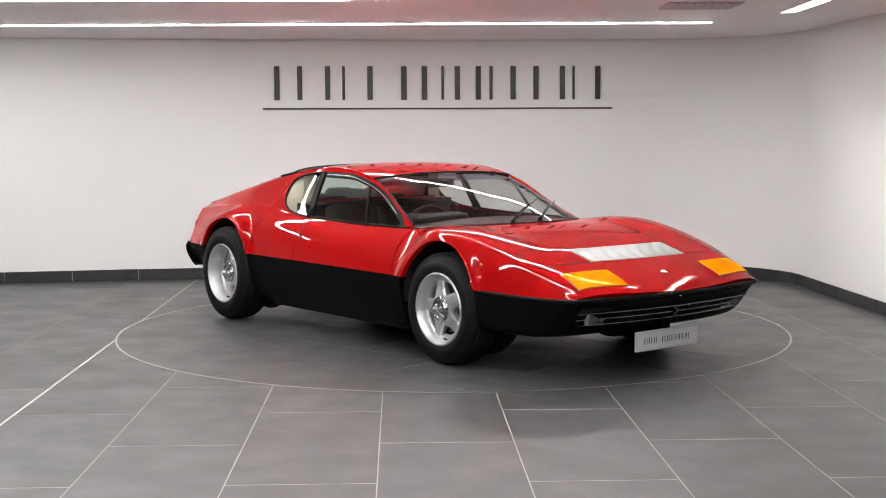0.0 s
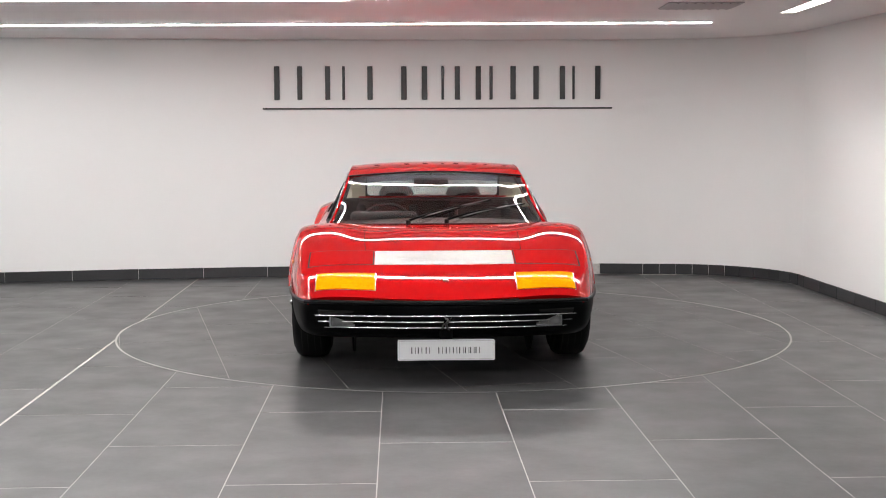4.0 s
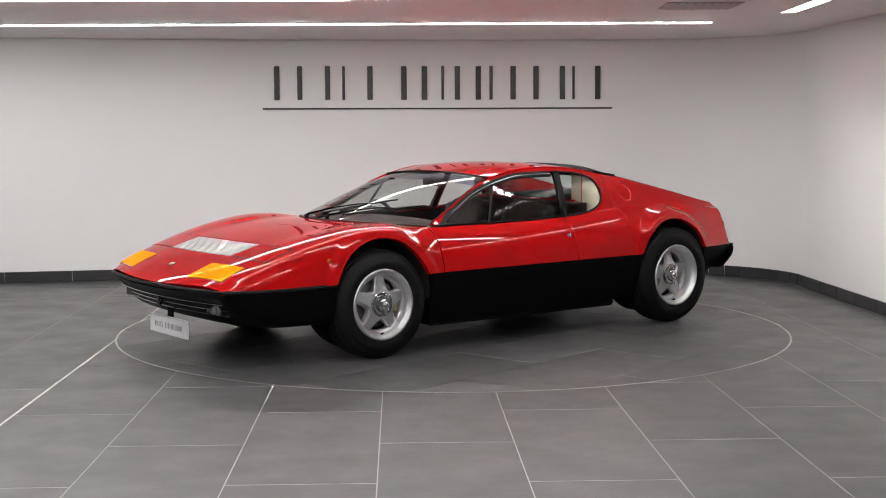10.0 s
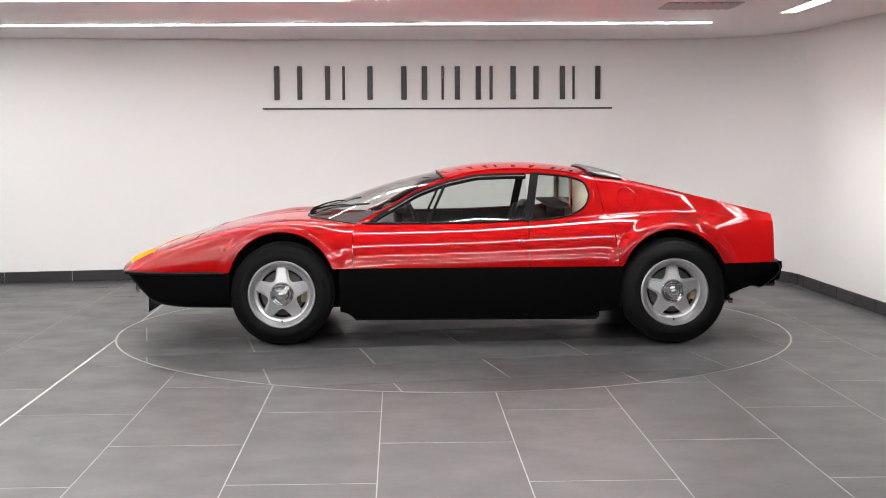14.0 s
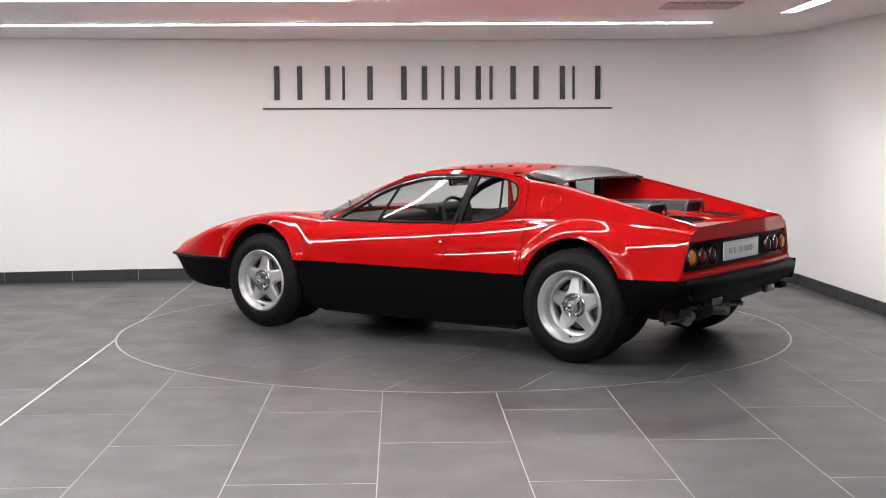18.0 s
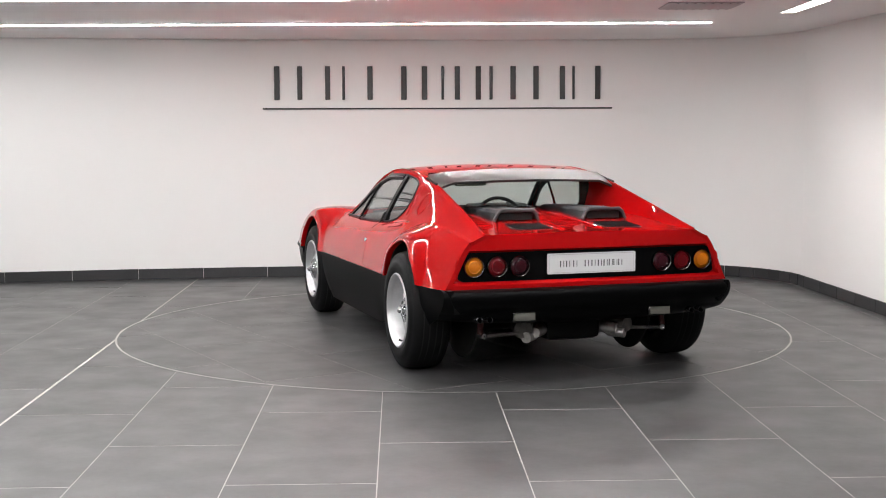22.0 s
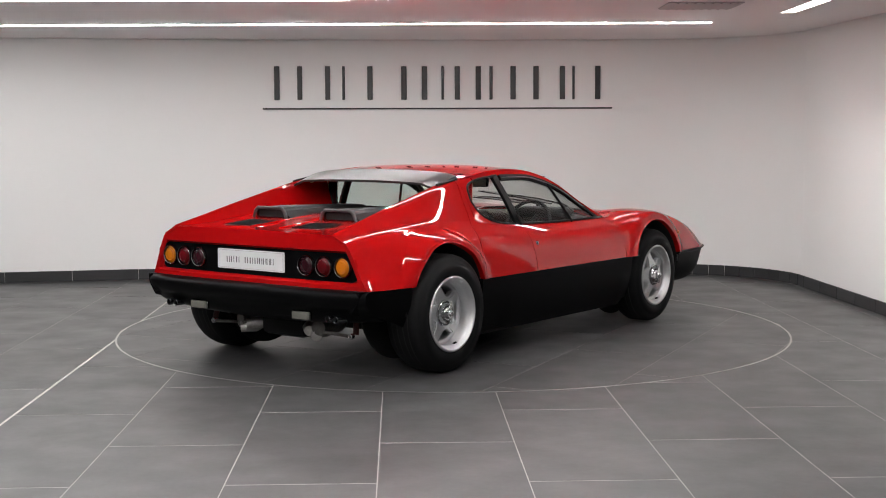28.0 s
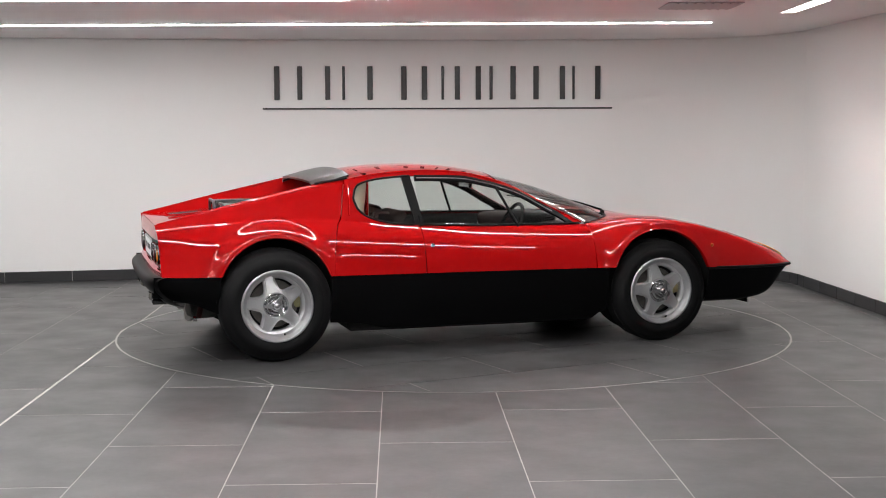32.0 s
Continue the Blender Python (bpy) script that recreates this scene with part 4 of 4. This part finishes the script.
def plate(x, y, z, turn, name):
    """A white plate with a thin rim line and plain grey bars; turn 0 faces forward."""
    m = pose(x, y, z, 0, 0, turn) @ pose(0, 0, 0, 90, 0, 90)
    p = cpart(name, moved(prism(rounded(0.522, 0.112, 0.008), -0.003, 0.003), m), PLATE_WHITE, label="white plate with a row of grey bars", smooth=False)
    part("plate_back", moved(prism(rounded(0.518, 0.108, 0.008), -0.006, -0.0034), m), TRIM_BLACK, p, smooth=False)
    line = bmesh.new()
    for w, h, cx, cy in ((0.506, 0.0016, 0, 0.049), (0.506, 0.0016, 0, -0.049), (0.0016, 0.098, 0.252, 0), (0.0016, 0.098, -0.252, 0)):
        line = join(line, box(w, h, 0.001, (cx, cy, 0.0036)))
    part("border_line", moved(line, m), VENT_GREY, p, smooth=False)
    xs = [-0.185, -0.150, -0.108, -0.040, 0.000, 0.038, 0.072, 0.103, 0.131, 0.160]
    for k, u in enumerate(xs):
        for d, t in ((0.0, 0.0060), (0.019, 0.0038)):
            part("bar", moved(box(t, 0.034, 0.001, (u + d, -0.002, 0.0036)), m), PLATE_BAR, p, smooth=False)
    return p


def build_rear():
    both = (1, -1)
    # black recess with its lamps
    face = lambda y, z: -2.055 + 0.030 * (y / 0.8) ** 4

    def recess(a, b):
        z = lerp(0.561, 0.717, a)
        corner = 1 - 0.045 * max(0.0, (abs(a - 0.5) - 0.36) / 0.14) ** 2
        y = lerp(0.765, 0.738, a) * b * corner
        return np.array((face(y, z) - 0.003, y, z))
    cpart("lamp_panel", sheet(recess, 24, 24, sides=both, skirt=0), BLACK_PAINT, label="black tail lamp panel")
    for side in both:
        for y, mat, word in ((0.676, AMBER_LENS, "round amber tail lamp in a chrome ring"), (0.548, RED_LENS, "round red tail lamp in a chrome ring"), (0.422, DARK_LENS, "round dark red lamp in a chrome ring")):
            x, z = face(y, 0.64), 0.641
            lens = cpart("tail_lamp", moved(revolve([(0.0, -0.030), (0.020, -0.029), (0.038, -0.024), (0.050, -0.012), (0.052, 0.004)], 36), pose(x, y * side, z, 0, 0, -90)), mat, label=word)
            part("lamp_ring", moved(revolve([(0.051, 0.004), (0.051, -0.024), (0.054, -0.027), (0.057, -0.022), (0.058, 0.004)], 40), pose(x, y * side, z, 0, 0, -90)), DARK_CHROME, lens, "chrome ring")
            part("lens_ring", moved(revolve([(0.031, -0.0265), (0.034, -0.0290), (0.037, -0.0245)], 32), pose(x, y * side, z, 0, 0, -90)), mat, lens)
    plate(-2.067, 0.0, 0.645, 180, "rear_plate")
    for side in both:
        r = cpart("reversing_lamp", box(0.03, 0.120, 0.042, (-2.088, 0.402 * side, 0.368), 0.006, 2), CLEAR_LENS, label="clear rectangular reversing lamp")
        part("lamp_bezel", box(0.02, 0.132, 0.054, (-2.080, 0.402 * side, 0.368), 0.004, 1), DARK_CHROME, r)
        # silencers, tail pipes, suspension links
        cpart("silencer", moved(revolve([(0.0, -0.17), (0.04, -0.17), (0.056, -0.14), (0.064, -0.08), (0.064, 0.10), (0.05, 0.16), (0.0, 0.16)], 24), pose(-1.70, 0.26 * side, 0.262, 0, 0, 70 * side)), EXHAUST, label="dull steel silencer")
        for d in (0.0, 0.052):
            cpart("exhaust_pipe", tube([(-1.62, (0.12 + d) * side, 0.285), (-1.72, (0.15 + d) * side, 0.268), (-1.80, (0.19 + d) * side, 0.246 - 0.5 * d), (-1.86, (0.25 + d) * side, 0.240 - 0.5 * d)], [0.034, 0.036, 0.036, 0.030], 16), BRIGHT_PIPE, label="bright steel exhaust pipe")
        for d in (0.0, 0.058):
            pipe = revolve([(0.013, 0.02), (0.013, 0.0), (0.016, -0.003), (0.019, 0.0), (0.019, 0.20), (0.012, 0.20)], 20)
            moved(pipe, pose(-2.095, (0.60 + d) * side, 0.362, 0, 0, -90))
            cpart("tail_pipe", pipe, GLOSS_BLACK, label="dark tail pipe")
        link = cpart("suspension_link", tube([(-1.84, 0.53 * side, 0.232), (-1.84, 0.34 * side, 0.240)], 0.010, 10), EXHAUST)
        part("link_bush", moved(revolve([(0.006, -0.012), (0.016, -0.012), (0.016, 0.012), (0.006, 0.012)], 20), pose(-1.84, 0.545 * side, 0.232, 0, 0, 90)), CHROME, link)
        cpart("damper", tube([(-1.82, 0.56 * side, 0.24), (-1.80, 0.55 * side, 0.33)], 0.018, 10), DAMPER_RED)
    cpart("gearbox", box(0.34, 0.34, 0.18, (-1.66, 0, 0.27), 0.04, 2), TRIM_BLACK)
    # roof spoiler
    def spoiler(a, b):
        s = lerp(-0.885, -1.108, a)
        y = 0.570 * b
        lift = 0.006 * math.sin(math.pi * min(a * 1.3, 1.0) * 0.5)
        top = lerp(1.102, 1.044, a ** 1.1) + lift
        return np.array((s - 0.03 * (1 - b * b) * a, y, top + lerp(0.026, 0.016, a) * (1 - b ** 2.2) - 0.020 * max(0, b - 0.84) / 0.16 * (0.4 + a)))
    cpart("roof_spoiler", sheet(spoiler, 14, 34, sides=both, skirt=0.014), SPOILER_MAT, label="dark satin spoiler over the rear window")
    # rear window
    frame_m = pose(-0.785, 0, 0.965)
    pane = prism(rounded(1.0, 0.190, 0.03), -0.002, 0.002)
    w = cpart("rear_window", moved(pane, frame_m @ pose(0, 0, 0, 90, 0, 90)), WINDOW, smooth=False)
    w.visible_shadow = False
    out, inn = rounded(1.10, 0.245, 0.050), rounded(0.975, 0.165, 0.03)
    bm = bmesh.new()
    vs = [[bm.verts.new((u, v, d)) for u, v in o] for o in (out, inn) for d in (-0.008, 0.008)]
    n = len(out)
    for k in range(n):
        j = (k + 1) % n
        for p, q in ((0, 2), (1, 3), (0, 1), (2, 3)):
            bm.faces.new((vs[p][k], vs[p][j], vs[q][j], vs[q][k]))
    bmesh.ops.recalc_face_normals(bm, faces=bm.faces)
    part("window_frame", moved(bm, frame_m @ pose(0, 0, 0, 90, 0, 90)), GLOSS_BLACK, w, "black rubber window frame")
    cpart("bulkhead", box(0.02, 1.10, 0.16, (-0.762, 0, 0.80)), RED, smooth=False)
    for side in both:
        def surround(a, b):
            z = lerp(0.80, 1.075, a)
            return np.array((-0.772, lerp(0.508, 0.600, b), z))
        cpart("window_surround", sheet(surround, 4, 4, sides=(side,), skirt=0.004), RED)
    cpart("window_header", box(0.02, 1.06, 0.05, (-0.775, 0, 1.078)), TRIM_BLACK, smooth=False)
    # air scoops and vents on the engine lid
    for side in both:
        yc = 0.272 * side
        body = bmesh.new()
        prof = [(-0.84, 0.020, 0.070), (-1.05, 0.034, 0.082), (-1.24, 0.046, 0.094), (-1.44, 0.058, 0.112), (-1.60, 0.062, 0.116)]
        rings = []
        for x, hgt, hw in prof:
            zb = 0.848 + (x + 1.63) * 0.036
            sec = [(-hw - 0.022, 0), (-hw, hgt * 0.72), (-hw + 0.022, hgt), (hw - 0.022, hgt), (hw, hgt * 0.72), (hw + 0.022, 0)]
            rings.append([body.verts.new((x - (0.03 if z > 0.03 and x < -1.55 else 0), yc + y, zb + z)) for y, z in sec])
        for p, q in zip(rings, rings[1:]):
            for k in range(5):
                body.faces.new((p[k], p[k + 1], q[k + 1], q[k]))
        body.faces.new(rings[0])
        bmesh.ops.recalc_face_normals(body, faces=body.faces)
        sc = cpart("air_scoop", body, SCOOP, label="black raised air scoop on the engine lid", angle=25)
        part("scoop_mouth", box(0.004, 0.206, 0.046, (-1.616, yc, 0.877), 0.001, 1), DARK, sc, smooth=False)
        part("scoop_lip", tube([(-1.630, yc - 0.136, 0.850), (-1.632, yc - 0.117, 0.892), (-1.634, yc - 0.096, 0.910), (-1.634, yc + 0.096, 0.910), (-1.632, yc + 0.117, 0.892), (-1.630, yc + 0.136, 0.850)], 0.010, 8), SCOOP_EDGE, sc, "worn grey scoop lip")
        vent = cpart("lid_vent", box(0.23, 0.225, 0.006, bevel=0.002, segments=1, m=pose(-1.80, yc * 0.98, 0.8265, 0, -4.0, 0)), TRIM_BLACK, label="flat black louvred vent")
        for k in range(10):
            part("vent_slat", box(0.012, 0.212, 0.006, m=pose(-1.70 - k * 0.0215, yc * 0.98, 0.8375 - k * 0.0016, 0, 25, 0)), TRIM_BLACK, vent, smooth=False)
        cpart("lid_rib", tube([(-0.95, 0.075 * side, 0.872), (-1.5, 0.095 * side, 0.857), (-1.95, 0.115 * side, 0.823)], 0.004, 6), RED)
    # rolled upper edge of each buttress
    for side in both:
        pts = [(s, EDGE_Y(s) * side, EDGE_Z(s) - 0.002) for s in np.linspace(-0.93, -2.06, 40)]
        cpart("buttress_edge", tube(pts, 0.006, 8), RED)
    # thin slit between spoiler and buttress
    for side in both:
        pts = [(s, (EDGE_Y(s) + 0.004) * side, EDGE_Z(s) + 0.006) for s in np.linspace(-0.90, -1.10, 8)]
        cpart("slit", tube(pts, 0.008, 6), TRIM_BLACK)


def surface_tube(pts, r, side, mat, name, lift=0.0, label=""):
    """A bar laid on the cabin's side through (x, z) pairs."""
    out = []
    for x, z in pts:
        p = body_point(x, v_at_z(x, z, "rear"), "rear")
        out.append((p[0], (p[1] + lift) * side, p[2]))
    return cpart(name, tube(out, r, 8), mat, label=label)


def build_cabin():
    both = (1, -1)
    for side in both:
        top = [(s, win_hi(s) - 0.006) for s in np.linspace(0.585, -0.46, 40)]
        cpart("window_frame", panel("rear", 0.585, -0.47, lambda s: v_at_z(s, win_hi(s) + 0.003, "rear"), lambda s: v_at_z(s, max(win_hi(s) - 0.030, BELT_Z(s)), "rear"), 44, 4, sides=(side,), lift=0.001, skirt=0.016), TRIM_BLACK, label="black door window frame")
        surface_tube([(s, z - 0.009) for s, z in top[6:]], 0.003, side, SATIN_CHROME, "window_trim", 0.007, "thin satin chrome trim line")
        bottom = [(s, BELT_Z(s) + 0.006) for s in np.linspace(0.60, -0.47, 24)]
        surface_tube(bottom, 0.008, side, TRIM_BLACK, "window_seal", 0.0)
        q = [(s, win_hi(s)) for s in np.linspace(-0.515, -0.876, 24)] + [(s, win_lo(s)) for s in np.linspace(-0.876, -0.515, 24)]
        surface_tube(q, 0.007, side, TRIM_BLACK, "quarter_seal", 0.0)
        gut = [(s, EDGE_Z(s) - 0.003) for s in np.linspace(0.62, -0.86, 44)]
        surface_tube(gut, 0.006, side, RED, "drip_rail", 0.001)
        # pillar between door and quarter glass, window divider

        def pillar(a, b):
            z = lerp(0.786, 1.090, a)
            s = lerp(-0.448, -0.500, a) + lerp(0.0, -0.055, b)
            p = body_point(s, v_at_z(s, z, "rear"), "rear")
            return p
        cpart("door_pillar", sheet(pillar, 12, 4, sides=(side,), lift=0.002, skirt=0.02), TRIM_BLACK, label="black pillar behind the door window")
        surface_tube([(0.175, 0.760), (0.120, 0.880), (0.055, 1.022)], 0.009, side, TRIM_BLACK, "vent_divider")
        surface_tube([(-0.902, 1.030), (-0.905, 0.94), (-0.915, 0.850)], 0.0045, side, RED, "pillar_rib", 0.001)
        lever = body_point(-0.470, v_at_z(-0.470, 0.80, "rear"), "rear")
        cpart("door_lever", box(0.022, 0.014, 0.075, bevel=0.005, m=pose(lever[0], (lever[1] + 0.010) * side, lever[2] + 0.012, 30 * side, 0, 0)), TRIM_BLACK, label="small black door lever")
        k = body_point(-0.423, v_at_z(-0.423, 0.665, "rear"), "rear")
        cpart("door_lock", moved(revolve([(0.0, -0.006), (0.009, -0.006), (0.013, -0.003), (0.014, 0.004)], 24), pose(k[0], k[1] * side, k[2], 0, 0, 180 if side > 0 else 0)), CHROME, label="round chrome door lock")
        # A-pillar inner and lining
        edge = [(s, (EDGE_Y(s) - 0.014) * side, EDGE_Z(s) - 0.016) for s in np.linspace(0.58, -0.80, 40)]
        cpart("pillar_seal", tube(edge, 0.013, 8), TRIM_BLACK)
        cpart("pillar_lining", panel("rear", 0.60, -0.90, 0.01, lambda s: v_at_z(s, min(win_hi(s) + 0.004, EDGE_Z(s) - 0.004), "rear"), 50, 5, sides=(side,), lift=-0.022, skirt=0), TRIM_BLACK)
        cpart("sail_lining", panel("rear", -0.872, -0.96, 0.02, v_belt, 5, 12, sides=(side,), lift=-0.03, skirt=0), CREAM)

        def cream(a, b):
            z = lerp(0.79, 1.060, a)
            x = lerp(-0.868, -0.775, b)
            p = body_point(-0.868, v_at_z(-0.868, z, "rear"), "rear")
            return np.array((x, lerp(p[1] - 0.012, EDGE_Y(-0.79) - 0.252 * (EDGE_Z(-0.79) - z) + 0.014, b), z))
        cpart("pillar_cover", sheet(lambda a, b: np.array((-0.764, lerp(0.500, 0.600, b), lerp(0.80, 1.06, a))), 4, 4, sides=(side,), skirt=0), CREAM, label="cream cover beside the rear window")
        cpart("rear_lining", sheet(cream, 10, 6, sides=(side,), skirt=0), CREAM, label="cream leather lining behind the seats")

        def card(a, b):
            s = lerp(0.62, -0.74, a)
            z = lerp(0.30, BELT_Z(s) - 0.004, b)
            return np.array((s, min(BELT_Y(s) - 0.045, 0.77) - 0.02 * (1 - b), z))
        cpart("door_card", sheet(card, 20, 8, sides=(side,), skirt=0), LEATHER, label="black door lining")
        if side > 0:
            ring = []
            c0 = (-1.118, 0.930)
            for t in np.linspace(0, 2 * math.pi, 36, endpoint=False):
                x, z = c0[0] + 0.062 * math.cos(t), c0[1] + 0.062 * math.sin(t)
                p = body_point(x, v_at_z(x, z, "rear"), "rear")
                ring.append((p[0], p[1] + 0.0005, p[2]))
            cpart("fuel_flap", tube(ring, 0.0046, 8, closed=True), RED, label="round red fuel flap outline")
    # seats, dash, wheel
    cpart("cabin_floor", box(1.5, 1.42, 0.03, (0.0, 0, 0.29)), DARK, smooth=False)
    cpart("rear_bulkhead", box(0.03, 1.34, 0.58, (-0.735, 0, 0.575)), BROWN, smooth=False)
    cpart("parcel_shelf", box(0.12, 1.26, 0.02, (-0.70, 0, 0.858), 0.006, 1), BROWN)

    def dash(a, b):
        prof = spline([(0.70, 0.775), (0.60, 0.790), (0.50, 0.805), (0.42, 0.800), (0.38, 0.765), (0.40, 0.70), (0.44, 0.58)], 31)
        t = a * 30
        i = min(int(t), 29)
        x, z = prof[i] + (prof[i + 1] - prof[i]) * (t - i)
        y = 0.68 * b
        reach = min(max((x - 0.42) / 0.26, 0.0), 1.0)
        return np.array((x - 0.03 * b * b + 0.27 * (1 - b * b) * reach, y, z - 0.030 * b * b - 0.012 * reach))
    cpart("dashboard", sheet(dash, 20, 16, sides=both, skirt=0), BROWN, label="dark brown dashboard")
    cpart("binnacle", box(0.20, 0.44, 0.07, (0.40, -0.35, 0.800), 0.03, 4), LEATHER, label="instrument binnacle")
    for side in both:
        y = 0.335 * side
        seat = cpart("seat", box(0.50, 0.44, 0.16, (-0.14, y, 0.40), 0.05, 4), LEATHER, label="black leather bucket seat")
        part("seat_back", box(0.13, 0.44, 0.48, bevel=0.05, segments=4, m=pose(-0.48, y, 0.630, 0, -22, 0)), BROWN, seat, "dark brown leather backrest")
        part("seat_bolster", box(0.10, 0.07, 0.40, bevel=0.03, segments=3, m=pose(-0.44, y + 0.19, 0.64, 0, -22, 0)), LEATHER, seat)
        part("seat_bolster", box(0.10, 0.07, 0.40, bevel=0.03, segments=3, m=pose(-0.44, y - 0.19, 0.64, 0, -22, 0)), LEATHER, seat)
    m = pose(0.255, -0.33, 0.715, 0, -66, 0)
    ring = [(0.178 * math.cos(t), 0.178 * math.sin(t), 0) for t in np.linspace(0, 2 * math.pi, 40, endpoint=False)]
    sw = cpart("steering_wheel", moved(tube(ring, 0.013, 10, closed=True), m), LEATHER, label="three-spoke black steering wheel")
    spokes = bmesh.new()
    for a in (90, 210, 330):
        spokes = join(spokes, moved(box(0.165, 0.028, 0.006, (0.085, 0, -0.012), 0.002, 1), pose(0, 0, 0, 0, 0, a)))
    part("wheel_spokes", moved(spokes, m), SPOILER_MAT, sw)
    part("column", moved(tube([(0, 0, -0.01), (0, 0, -0.2)], 0.03, 12), m), LEATHER, sw)
    mir = cpart("interior_mirror", box(0.022, 0.235, 0.062, bevel=0.010, segments=3, m=pose(0.05, -0.03, 1.012, 0, 8, 0)), TRIM_BLACK, label="black interior mirror")
    part("mirror_glass", box(0.002, 0.215, 0.046, m=pose(0.038, -0.03, 1.010, 0, 8, 0)), CHROME, mir, smooth=False)
    part("mirror_stem", tube([(0.055, -0.03, 1.03), (0.075, -0.03, 1.075)], 0.006, 8), TRIM_BLACK, mir)
    cpart("head_lining", sheet(lambda a, b: np.array((lerp(0.03, -0.80, a), (EDGE_Y(lerp(0.03, -0.80, a)) - 0.02) * b, lerp(EDGE_Z(lerp(0.03, -0.80, a)), ROOF_Z(lerp(0.03, -0.80, a)), 1 - b * b) - 0.022)), 16, 12, sides=both, skirt=0), CREAM, label="cream head lining")
    # screen surround
    edge = [(base_x(SCREEN_Y * b) + 0.001, SCREEN_Y * b, base_z(SCREEN_Y * b) + 0.001) for b in np.linspace(-1, 1, 40)]
    cpart("screen_seal", tube(edge, 0.006, 8), TRIM_BLACK)
    head = [(0.06 + 0.05 * (1 - b * b), EDGE_Y(0.06) * b, EDGE_Z(0.06) + (1.083 - EDGE_Z(0.06)) * (1 - b * b) + 0.004) for b in np.linspace(-1, 1, 30)]
    cpart("screen_header", tube(head, 0.006, 8), TRIM_BLACK)


build_body()
build_lower()
build_wheel_wells()
build_front()
build_rear()
build_cabin()
for x, y, z, r, w, dish in ((1.105, 0.772, 0.329, 0.329, 0.205, 0.014), (-1.395, 0.799, 0.337, 0.337, 0.225, 0.052)):
    for side in (1, -1):
        build_wheel(x, y * side, z, r, w, dish, side)


def motions():
    rows = [(t, pose(0, 0, 0, 0, 0, START + RATE * t)) for t in [k * 2.0 for k in range(17)]]
    walk(TURNTABLE, rows)
    walk(CAR, rows)


motions()
